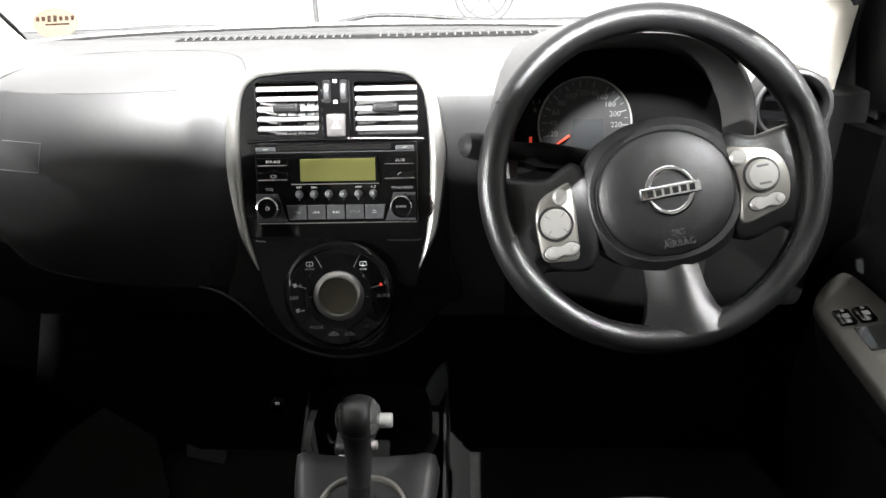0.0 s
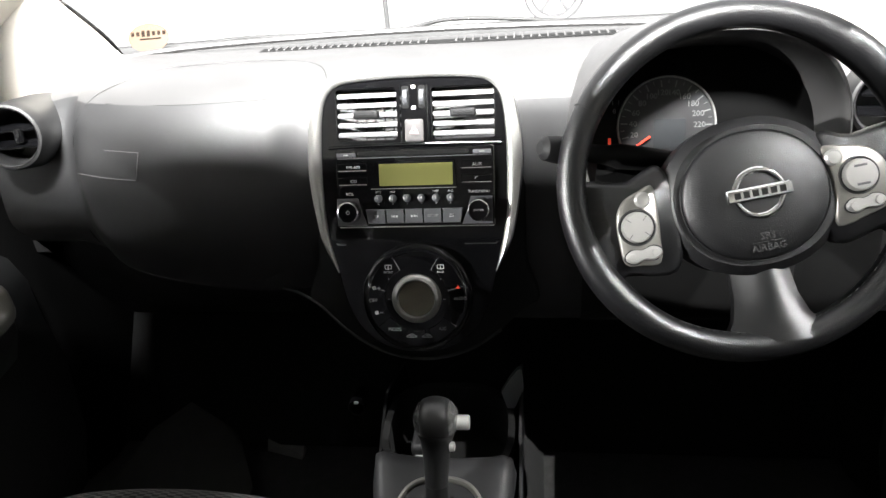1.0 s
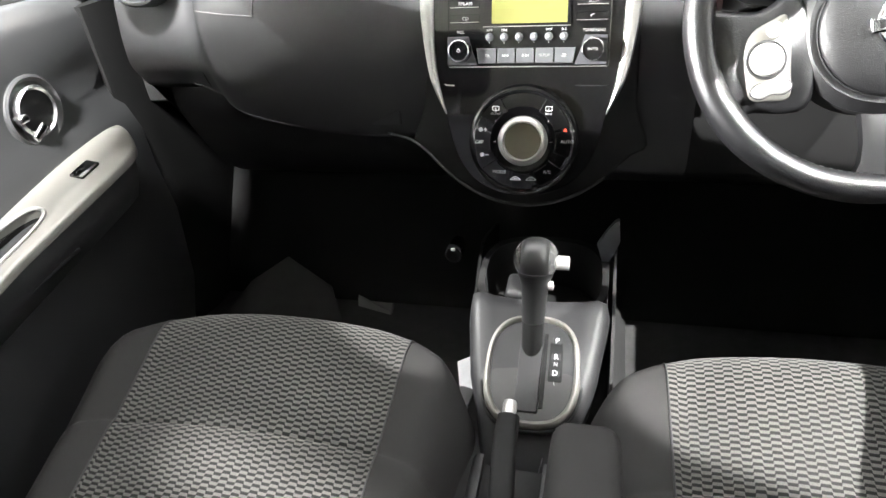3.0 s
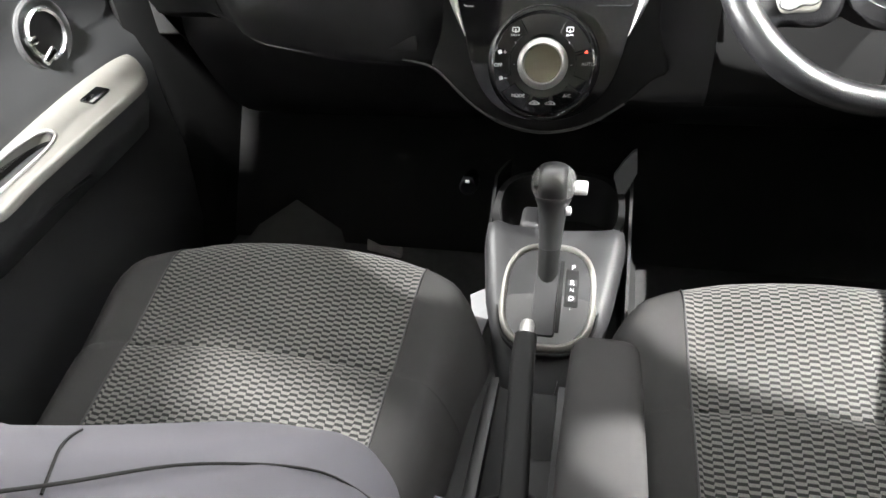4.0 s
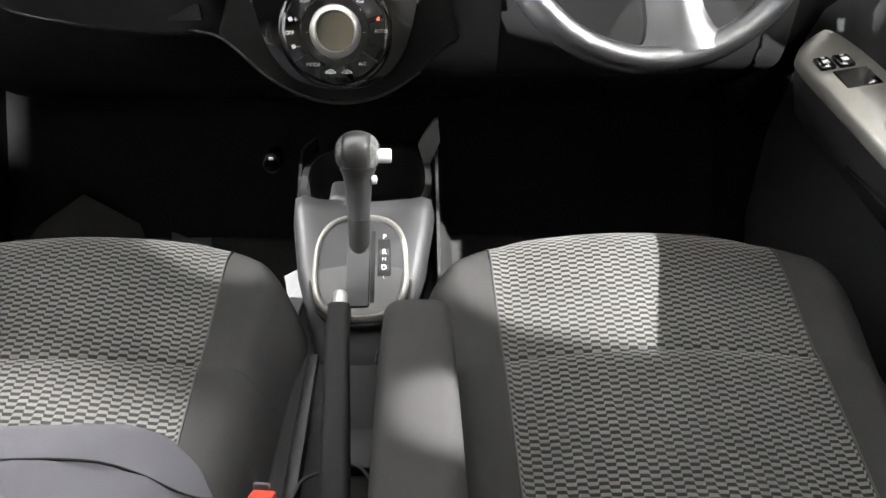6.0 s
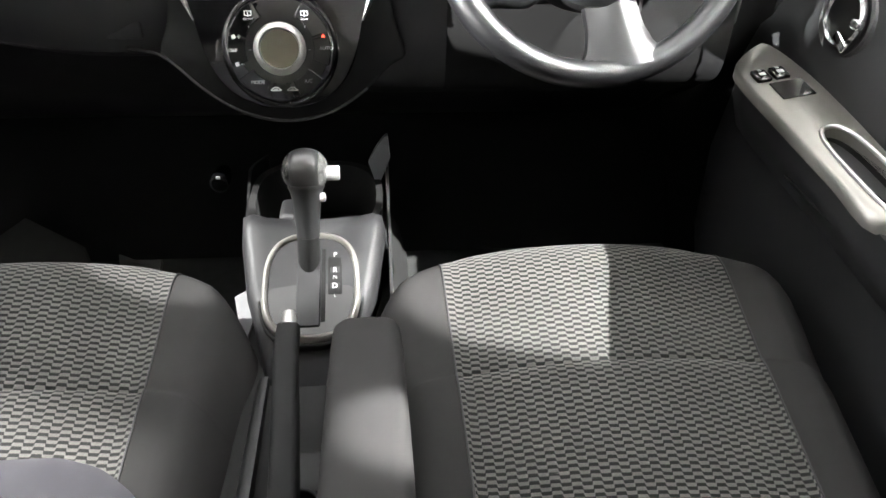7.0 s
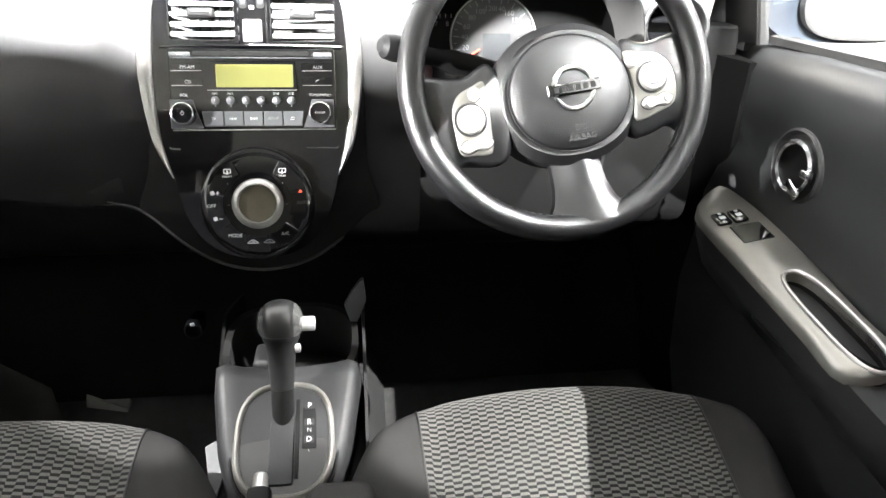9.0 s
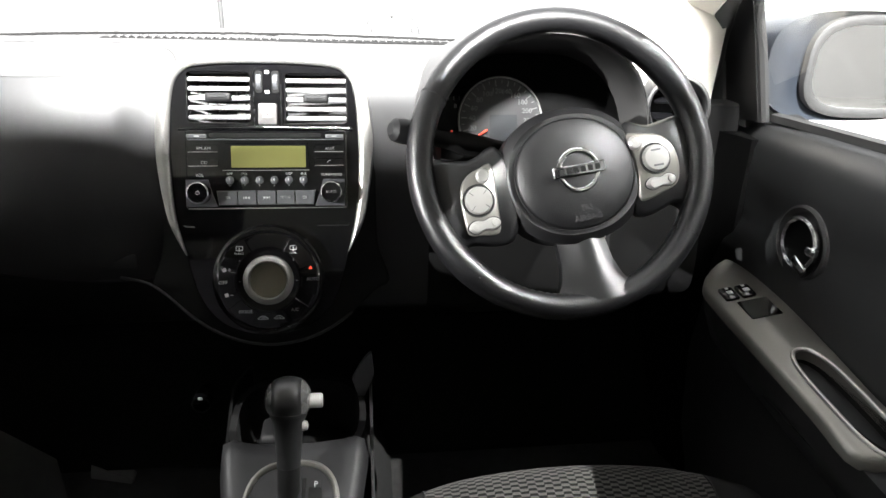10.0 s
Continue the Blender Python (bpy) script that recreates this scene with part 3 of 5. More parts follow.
for k in range(23):
    a = radians(215.7 - 9.85 * k)
    major = k % 2 == 0
    ln = 0.0075 if major else 0.004
    part("tick", rbox(ln, 0.0014 if major else 0.0008, 0.0004, 0, at=((0.0515 - ln / 2) * math.cos(a), (0.0515 - ln / 2) * math.sin(a), -0.0031), m=pose(0, 0, 0, 0, 0, math.degrees(a))), DIALPRINT, dial)
for k in range(12):
    a = radians(215.7 - 19.7 * k)
    if k:
        lettering(str(20 * k), 0.0092, DIALPRINT, dial, 0.0375 * math.cos(a), 0.0375 * math.sin(a), -0.0031, "figure")
part("trip_display", plate(rrect(0.036, 0.034, 0.002, 3, (0.004, -0.010)), -0.0033, -0.0028, 0.0002), material("trip_glass", (0.03, 0.032, 0.034), 0.12), dial)
part("needle", loft([[(x, y, z) for y, z in ((-w, -0.001), (w, -0.001), (w, 0.001), (-w, 0.001))] for x, w in ((0.022, 0.0012), (0.048, 0.0006))]), REDGLOW, dial, "red needle at rest", pose(0, 0, 0, 0, 0, 214))
small = part("small_gauge", plate(oval(0.042, 0.045, 40, (-0.075, -0.012)), -0.0065, -0.0045, 0.0005), MATT, cluster, "smaller gauge with a red mark")
lettering("7", 0.008, GREYPRINT, small, -0.073, 0.018, -0.004, "figure")
lettering("8", 0.008, GREYPRINT, small, -0.059, 0.018, -0.004, "figure")
part("red_zone", rbox(0.003, 0.022, 0.0005, 0, at=(-0.064, -0.024, -0.0042)), REDGLOW, small)
for k in range(6):
    part("tick", rbox(0.001, 0.005, 0.0005, 0, at=(-0.082 + 0.007 * k, 0.028, -0.0042)), GREYPRINT, small)

# ---- steering wheel ----
WM = frame_at((0.3490, 0.681, 0.6965), 26) @ pose(0, 0, 0, 0, 0, 10)
wheel = thing("steering_wheel", "black leather three-spoke steering wheel turned slightly", "steering wheel", WM)
rings = []
for k in range(96):
    a = 2 * math.pi * k / 96
    lump = 1 + 0.10 * max(0, math.cos(2 * (a - radians(35)))) ** 6
    rings.append([((0.1674 + 0.0152 * lump * math.cos(t)) * math.cos(a), (0.1674 + 0.0152 * lump * math.cos(t)) * math.sin(a), 0.0162 * lump * math.sin(t)) for t in (2 * math.pi * j / 16 for j in range(16))])
rim = part("rim", loft(rings, loop=True), LEATHER, wheel, smooth=80)
for a in (37, 143, 220, 320):
    c, s = math.cos(radians(a)), math.sin(radians(a))
    part("rim_seam", loft([[((0.1674 + 0.0154 * 1.03 * math.cos(t)) * math.cos(radians(a + d)), (0.1674 + 0.0154 * 1.03 * math.cos(t)) * math.sin(radians(a + d)), 0.0168 * math.sin(t)) for t in (2 * math.pi * j / 16 for j in range(16))] for d in (-0.25, 0.25)]), RUBBER, rim)
# stitches round the inner side
for k in range(110):
    a = 2 * math.pi * k / 110
    if math.sin(a) > 0.35:
        continue
    part("stitch", rbox(0.0012, 0.0042, 0.0012, 0, at=(0.1530 * math.cos(a), 0.1530 * math.sin(a), 0.0050), m=pose(0, 0, 0, 0, 0, math.degrees(a))), RUBBER, rim)
HC = (0.0092, -0.0165)
part("hub", plate(oval(0.088, 0.080, 48, HC, 0.92), -0.045, 0.004, 0.010), HUBSKIN, wheel)
cover = part("airbag_cover", plate(oval(0.0705, 0.0645, 56, HC, 0.97), 0.0, 0.010, 0.003, dome=0.010), HUBSKIN, wheel, "grained round airbag cover", smooth=60)
part("cover_joint", band(oval(0.0722, 0.0662, 56, HC, 0.97), oval(0.0710, 0.0650, 56, HC, 0.97), 0.002, 0.0062, 0.0004), SHROUD, cover)
badge = part("badge_ring", band(oval(0.0255, 0.0255, 44, (HC[0], HC[1] + 0.002)), oval(0.0200, 0.0200, 44, (HC[0], HC[1] + 0.002)), 0.016, 0.0195, 0.0015), CHROME, cover, "chrome ring badge")
part("badge_bar", plate(rrect(0.062, 0.0125, 0.0012, 3, (HC[0], HC[1] + 0.002)), 0.017, 0.0228, 0.0012), CHROME, cover, "chrome bar across the badge")
for k in range(6):
    part("badge_mark", rbox(0.0058, 0.0066, 0.0006, 0.0002, 1, at=(HC[0] - 0.0212 + 0.0085 * k, HC[1] + 0.002, 0.0230)), MATT, cover)
lettering("SRS", 0.0095, RUBBER, cover, HC[0] + 0.002, HC[1] - 0.0415, 0.0163, bold=0.0002)
lettering("AIRBAG", 0.0095, RUBBER, cover, HC[0] + 0.002, HC[1] - 0.0525, 0.0143, bold=0.0002)
part("letter_rule", rbox(0.030, 0.0006, 0.0006, 0, at=(HC[0] + 0.002, HC[1] - 0.0468, 0.0153)), RUBBER, cover)


def spoke(name, line, z0, z1, mat, lab=""):
    return part(name, plate(smooth_line(line, 5, True), z0, z1, 0.006), mat, wheel, lab, smooth=60)


spoke("side_spoke", [(-0.075, 0.032), (-0.11, 0.022), (-0.157, 0.030), (-0.160, 0.0), (-0.158, -0.045), (-0.145, -0.085), (-0.125, -0.075), (-0.075, -0.078), (-0.06, -0.02)], -0.02, 0.002, LEATHER)
spoke("side_spoke", [(0.080, 0.032), (0.11, 0.026), (0.157, 0.030), (0.160, 0.0), (0.158, -0.045), (0.145, -0.085), (0.125, -0.072), (0.08, -0.078), (0.06, -0.02)], -0.02, 0.002, LEATHER)
sp = []
for v, w, z in ((-0.07, 0.030, -0.020), (-0.095, 0.028, -0.014), (-0.12, 0.030, -0.008), (-0.14, 0.036, -0.002), (-0.155, 0.047, 0.004), (-0.163, 0.055, 0.006)):
    sp.append([(0.006 + w * u, v, z - 0.004 + 0.016 * (1 - min(1.0, abs(u - 0.25) / 1.1) ** 1.6)) for u in (-1, -0.7, -0.4, -0.1, 0.1, 0.25, 0.4, 0.7, 1)] + [(0.006 + w * u, v, z - 0.016) for u in (1, 0, -1)])
part("lower_spoke", loft(sp), SPOKE, wheel, "satin grey lower spoke", smooth=60)


def pad(s):
    o = 0.004
    if s < 0:
        line = [(-0.086, 0.012), (-0.100, 0.010), (-0.118, 0.002), (-0.127, -0.014), (-0.1285, -0.04), (-0.126, -0.062), (-0.110, -0.066), (-0.091, -0.066), (-0.087, -0.04), (-0.085, -0.015)]
        spots = ((-0.0985, 0.0002), (-0.1085, -0.0265), (-0.1175, -0.0560), (-0.0965, -0.0545))
    else:
        line = [(0.078, 0.017), (0.098, 0.016), (0.120, 0.010), (0.133, -0.004), (0.1365, -0.026), (0.130, -0.048), (0.112, -0.056), (0.082, -0.062), (0.083, -0.035), (0.082, -0.01)]
        spots = ((0.0865, 0.0055), (0.1075, -0.0160), (0.0960, -0.0450), (0.1210, -0.0430))
    p = part("button_pad", plate(smooth_line(line, 4, True), -0.004, 0.006, 0.002), SATIN, wheel, "silver pad with round buttons", smooth=50)
    (ax, ay), (bx, by), (cx, cy), (dx, dy) = spots
    part("small_button", lathe([(0.0, 0.004), (0.0082, 0.004), (0.0080, 0.0085), (0.006, 0.0105), (0, 0.0112)], 24, at=(ax, ay, 0)), BUTTON, p)
    part("button_well", band(oval(0.0190, 0.0190, 36, (bx, by)), oval(0.0162, 0.0162, 36, (bx, by)), 0.004, 0.0064, 0.0006), RUBBER, p)
    big = part("round_button", lathe([(0.0, 0.004), (0.0160, 0.004), (0.0157, 0.010), (0.0142, 0.0122), (0.008, 0.0128), (0, 0.013)], 36, at=(bx, by, 0)), BUTTON, p)
    if s < 0:
        for t in (45, 135, 225, 315):
            part("button_mark", rbox(0.006, 0.0007, 0.0004, 0, at=(bx + 0.0115 * math.cos(radians(t)), by + 0.0115 * math.sin(radians(t)), 0.0128), m=pose(0, 0, 0, 0, 0, t)), GREYBTN, p)
    else:
        for d in (0.009, -0.009):
            part("button_mark", rbox(0.012, 0.0022, 0.0004, 0, at=(bx, by + d, 0.0128)), GREYBTN, p)
    ln = Vector((dx - cx, dy - cy, 0))
    t = math.degrees(math.atan2(ln.y, ln.x))
    ctr = ((cx + dx) / 2, (cy + dy) / 2)
    dog = []
    for k in range(40):
        a = 2 * math.pi * k / 40
        r = 0.0185 * abs(math.cos(a))
        dog.append((math.copysign(r, math.cos(a)), (0.0088 - 0.0038 * math.exp(-(r / 0.007) ** 2)) * math.sin(a)))
    part("rocker_well", plate([(x * 1.09, y * 1.14) for x, y in dog], 0.004, 0.0066, 0.0005), RUBBER, p, "", pose(*ctr, 0, 0, 0, t))
    rk = part("rocker", plate(dog, 0.004, 0.0095, 0.0016), BUTTON, p, "double rocker button", pose(*ctr, 0, 0, 0, t))
    for q in (-0.0118, 0.0118):
        part("rocker_dot", lathe([(0, 0.009), (0.0042, 0.009), (0.0038, 0.0112), (0, 0.0118)], 18, at=(q, 0, 0)), BUTTON, p, "", pose(*ctr, 0, 0, 0, t))


pad(-1), pad(1)
part("column_cover", rbox(0.115, 0.105, 0.14, 0.02, 3, at=(0, -0.01, -0.11)), MATT, wheel, "black column cover")

# stalks
stalk = thing("indicator_stalk", "black indicator stalk with a grey twist end", "stalk")
base = Vector((0.300, 0.775, 0.685))
tip = Vector((0.150, 0.712, 0.728))
path = [base.lerp(tip, f) for f in (0, 0.15, 0.42, 0.5, 0.72, 0.74, 0.9, 1.0)]
part("arm", tube(path[:6], [0.014, 0.0155, 0.0165, 0.013, 0.011, 0.0115], 14, flat=0.85), MATT, stalk)
part("twist_end", tube([base.lerp(tip, f) for f in (0.73, 0.76, 0.9, 0.97, 1.0)], [0.0125, 0.0155, 0.0165, 0.0145, 0.008], 16, flat=0.9), SHROUD, stalk, "grey ribbed end")
for k in range(3):
    q = base.lerp(tip, 0.80 + 0.05 * k)
    part("stalk_mark", rbox(0.004, 0.0012, 0.002, 0, at=(q.x, q.y - 0.015, q.z + 0.002)), WHITE, stalk)

# ---- centre stack ----
SM = frame_at((0, 0.75, 0.62), 20)
stack = thing("centre_stack", "glossy black centre panel framed by a silver trim", "centre panel", SM)
OUT = [(0.0985, -0.055), (0.110, -0.034), (0.119, -0.012), (0.1245, 0.015), (0.129, 0.045), (0.1312, 0.075), (0.130, 0.105), (0.126, 0.135), (0.119, 0.160), (0.105, 0.177), (0.085, 0.1835), (0.04, 0.187), (0.0, 0.188)]
INN = [(0.0975, -0.056), (0.1035, -0.034), (0.1085, -0.012), (0.1118, 0.015), (0.1135, 0.045), (0.114, 0.075), (0.1130, 0.105), (0.1105, 0.135), (0.1055, 0.155), (0.095, 0.168), (0.080, 0.1735), (0.04, 0.1765), (0.0, 0.177)]


def both(half):
    return [(-x, y, 0) for x, y in half] + [(x, y, 0) for x, y in reversed(half[:-1])]


o, i = smooth_line(both(OUT), 4), smooth_line(both(INN), 4)
rings = []
for a, b in zip(o, i):
    rings.append([(a.x, a.y, -0.03), (a.x, a.y, 0.0), (a.x * 0.9 + b.x * 0.1, a.y * 0.9 + b.y * 0.1, 0.0035), ((a.x + b.x) / 2, (a.y + b.y) / 2, 0.0052), (a.x * 0.15 + b.x * 0.85, a.y * 0.15 + b.y * 0.85, 0.0042), (b.x, b.y, 0.001), (b.x, b.y, -0.012)])
part("silver_trim", loft(rings), SILVER, stack, "curved silver trim", smooth=50)
pod = [(0.128, 0.150), (0.133, 0.10), (0.134, 0.05), (0.134, 0.0), (0.136, -0.05), (0.150, -0.094), (0.131, -0.108), (0.101, -0.136), (0.070, -0.157), (0.037, -0.170), (0.0, -0.175)]
pod_line = [(0.0, 0.184), (0.06, 0.181), (0.10, 0.170)] + pod
pod_line = smooth_line([(-x, y, 0) for x, y in pod_line] + [(x, y, 0) for x, y in reversed(pod_line[1:-1])], 3, True)
part("pod", plate(pod_line, -0.12, -0.028, 0.004), MATT, stack, "black surround of the panel", smooth=60)
lip = [(-0.196, -0.0860, -0.058), (-0.170, -0.0895, -0.044)] + [(-x, y, -0.029) for x, y in pod[5:]] + [(x, y, -0.029) for x, y in pod[-2:-5:-1]]
part("pod_lip", tube(smooth_line(lip, 5), 0.0020, 8), PLASTIC, stack, "dark grey lower lip")
panel = [(x, y) for x, y in INN[1:]]
low = [(0.094, -0.075), (0.086, -0.102), (0.074, -0.124), (0.056, -0.142), (0.03, -0.1535), (0.0, -0.157)]
pl = [(0.1035, -0.034), (0.098, -0.056)]
half = list(reversed(panel[1:])) + pl + low
panel_line = smooth_line([(-x, y, 0) for x, y in half] + [(x, y, 0) for x, y in reversed(half[1:-1])], 3, True)
panel_line = [(p.x, p.y) for p in panel_line]
VENTS = ((-0.0552, 0.1362), (0.0618, 0.1350))
holes = [rrect(0.076, 0.062, 0.006, 4, v) for v in VENTS]
part("gloss_panel", plate(panel_line, -0.045, 0.0, 0.001, holes), GLOSS, stack, "piano black panel", smooth=30)
part("panel_step", tube([(-0.104, 0.0975, 0.0), (-0.06, 0.0985, 0.0015), (0.0, 0.099, 0.002), (0.06, 0.0985, 0.0015), (0.106, 0.0975, 0.0)], 0.0022, 8, flat=0.8), GLOSS, stack)
# silver and grey rods stand in for highlight lines on the gloss panel
part("panel_glint", tube([(-0.100, -0.0195, 0.0), (-0.098, -0.021, 0.0004), (-0.088, -0.0215, 0.0004)], 0.0009, 6), SILVER, stack)
part("panel_glint", tube([(0.100, -0.0195, 0.0), (0.098, -0.022, 0.0004), (0.06, -0.0215, 0.0004)], 0.0007, 6), SHROUD, stack)


def air_vent(at):
    m = SM @ pose(at[0], at[1], 0)
    v = thing("air_vent", "rectangular dashboard vent with grey slats", "vent", m, "centre vents")
    w, h, d = 0.0765, 0.0625, 0.045
    bm = bmesh.new()
    for sx, sy, px, py in ((0.002, h, -w / 2, 0), (0.002, h, w / 2, 0), (w, 0.002, 0, -h / 2), (w, 0.002, 0, h / 2)):
        tmp = rbox(sx, sy, d, 0, at=(px, py, -d / 2 - 0.0015))
        me = bpy.data.meshes.new("side")
        tmp.to_mesh(me)
        bm.from_mesh(me)
        bpy.data.meshes.remove(me)
        tmp.free()
    part("housing", bm, MATT, v)
    part("back", rbox(w, h, 0.003, 0, at=(0, 0, -d)), MATT, v)
    for k in range(5):
        y = 0.0232 - 0.0116 * k
        part("slat", rbox(w - 0.003, 0.0046, 0.0075, 0.0012, 2, at=(0, y, -0.0062), m=pose(0, 0, 0, 22, 0, 0)), SLAT, v)
    for k in range(6):
        part("rear_vane", rbox(0.0016, h - 0.004, 0.012, 0.0005, 1, at=(-0.029 + 0.0116 * k, 0, -0.028)), MATT, v)
    part("tab", rbox(0.031, 0.0105, 0.011, 0.003, 3, at=(0.0, 0.0, 0.0)), SHROUD, v, "sliding tab")
    part("tab_face", rbox(0.022, 0.0045, 0.002, 0.0008, 1, at=(0, 0.0008, 0.0052)), SHROUD, v)
    return v


for at in VENTS:
    air_vent(at)
part("vent_bridge", plate(rrect(0.034, 0.074, 0.006, 4, (0.0034, 0.1345)), -0.004, 0.0025, 0.0015), GLOSS, stack)
for u in (-0.0065, 0.0133):
    well = part("thumbwheel_slot", plate(rrect(0.0095, 0.027, 0.003, 4, (u, 0.1545)), 0.0015, 0.0031, 0.0004), MATT, stack)
    part("thumbwheel", lathe([(0.0, -0.003), (0.0115, -0.003), (0.012, -0.002), (0.012, 0.002), (0.0115, 0.003), (0, 0.003)], 28), GREYBTN, well, "", pose(u, 0.1545, -0.0045, 0, 90, 0))
for v in (0.1665, 0.1425):
    part("wheel_mark", rbox(0.005, 0.004, 0.0004, 0, at=(0.0034, v, 0.0028)), WHITE, stack)
hz = part("hazard_button", plate(rrect(0.0225, 0.0265, 0.0025, 4, (0.0034, 0.1155)), 0.001, 0.0055, 0.0012, dome=0.0006), HAZARD, stack, "pale hazard button with a red triangle")
for k in range(3):
    a, b = radians(90 + 120 * k), radians(210 + 120 * k)
    for r in (0.0062, 0.0036):
        part("triangle_line", tube([(0.0034 + r * math.cos(a), 0.1150 + r * math.sin(a), 0.0061), (0.0034 + r * math.cos(b), 0.1150 + r * math.sin(b), 0.0061)], 0.0004, 5), PALERED, hz)

# ---- radio ----
radio = thing("car_radio", "glossy black car radio with a yellow-green display", "radio", SM)
part("faceplate", plate(rrect(0.193, 0.0965, 0.003, 4, (0.0015, 0.0478)), -0.002, 0.0035, 0.0012), GLOSS, radio)
part("disc_slot", plate(rrect(0.135, 0.006, 0.002, 3, (0.0, 0.0895)), 0.003, 0.0042, 0.0004), MATT, radio, "narrow disc slot")
part("slot_lip", rbox(0.188, 0.0013, 0.0022, 0.0005, 1, at=(0.0015, 0.0845, 0.0040)), GREYBTN, radio)
# silver strip in place of the highlight along the radio's foot
part("radio_glint", rbox(0.190, 0.0014, 0.0022, 0.0005, 1, at=(0.0015, 0.0006, 0.0038)), SILVER, radio)
bz = part("display_bezel", plate([(-0.0535, 0.0465), (0.0530, 0.0465), (0.0505, 0.0805), (-0.0470, 0.0805)], 0.003, 0.0050, 0.0010), GLOSS, radio)
part("display", plate(rrect(0.0895, 0.0265, 0.001, 2, (0.0034, 0.0635)), 0.0042, 0.0054, 0.0003), LCD, bz, "yellow-green display, blank")
# silver strip painted in for the bezel's highlight
part("bezel_glint", rbox(0.104, 0.0009, 0.0012, 0, at=(0, 0.0470, 0.0052)), SILVER, bz)
for u, labs in ((-0.0745, ("FM-AM", "CD")), (0.0765, ("AUX", ""))):
    for v, t in zip((0.0705, 0.0535), labs):
        part("bar_button", plate(rrect(0.0360, 0.0085, 0.001, 2, (u, v + 0.0035)), 0.003, 0.0042, 0.0004), GLOSS, radio)
        part("bar_edge", rbox(0.0355, 0.0018, 0.0022, 0.0006, 2, at=(u, v - 0.0012, 0.0045)), CHROME, radio)
        if t:
            lettering(t, 0.0056, WHITE if u < 0 else GREYPRINT, radio, u + 0.001, v + 0.0030, 0.0044)
part("phone_mark", tube([(0.0745, 0.0560, 0.0044), (0.0752, 0.0580, 0.0044), (0.0785, 0.0590, 0.0044)], 0.0006, 5), GREYPRINT, radio)
for u, w in ((-0.0815, 0.024), (0.0835, 0.022)):
    b = part("flat_button", plate(rrect(w, 0.0052, 0.001, 2, (u, 0.0885)), 0.003, 0.0050, 0.0006), GREYBTN, radio)
    part("button_mark", rbox(0.006, 0.0012, 0.0004, 0, at=(u, 0.0885, 0.0051)), WHITE if u < 0 else GREYPRINT, radio)
for k, t in enumerate(("RPT", "MIX", "", "", "DISP", "A-Z")):
    u = -0.0437 + 0.0177 * k
    b = part("preset_button", lathe([(0, 0.003), (0.0050, 0.003), (0.0046, 0.0062), (0.0036, 0.0070), (0, 0.0072)], 22, at=(u, 0.0350, 0)), GREYBTN, radio)
    lettering(str(k + 1), 0.0050, WHITE, b, u, 0.0352, 0.0074, "figure")
    if t:
        lettering(t, 0.0040, WHITE, radio, u, 0.0428, 0.0037)
    part("button_dot", rbox(0.0007, 0.0016, 0.0003, 0, at=(u, 0.0285, 0.0036)), WHITE, radio)
for k, t in enumerate(("TA", "", "", "SETUP", "")):
    u = -0.0459 + 0.0229 * k
    line = [(-0.0110, -0.0088), (0.0110, -0.0088), (0.0110, 0.0088), (-0.0110, 0.0088)]
    if k == 0:
        line[3] = (-0.0135, 0.0088)
    if k == 4:
        line[2] = (0.0135, 0.0088)
    b = part("key", plate([(x + u, y + 0.0135) for x, y in line], 0.003, 0.0068, 0.0012), GREYBTN, radio, "grey key")
    if t:
        lettering(t, 0.0046, WHITE if k == 0 else GREYPRINT, b, u, 0.0135, 0.0070)
    elif k in (1, 2):
        for d in (-0.0022, 0.0014):
            part("key_mark", plate([(u + d + (-0.0016 if k == 1 else 0.0016), 0.0135), (u + d + (0.0014 if k == 1 else -0.0014), 0.0152), (u + d + (0.0014 if k == 1 else -0.0014), 0.0118)], 0.0066, 0.0071, 0.00005), WHITE, b)
        part("key_mark", rbox(0.0006, 0.0034, 0.0004, 0, at=(u + (-0.0044 if k == 1 else 0.0038), 0.0135, 0.0069)), WHITE, b)
    else:
        part("key_mark", tube([(u - 0.002, 0.0148, 0.0070), (u + 0.0022, 0.0148, 0.0070), (u + 0.0022, 0.0122, 0.0070), (u - 0.003, 0.0122, 0.0070)], 0.0004, 5), WHITE, b)
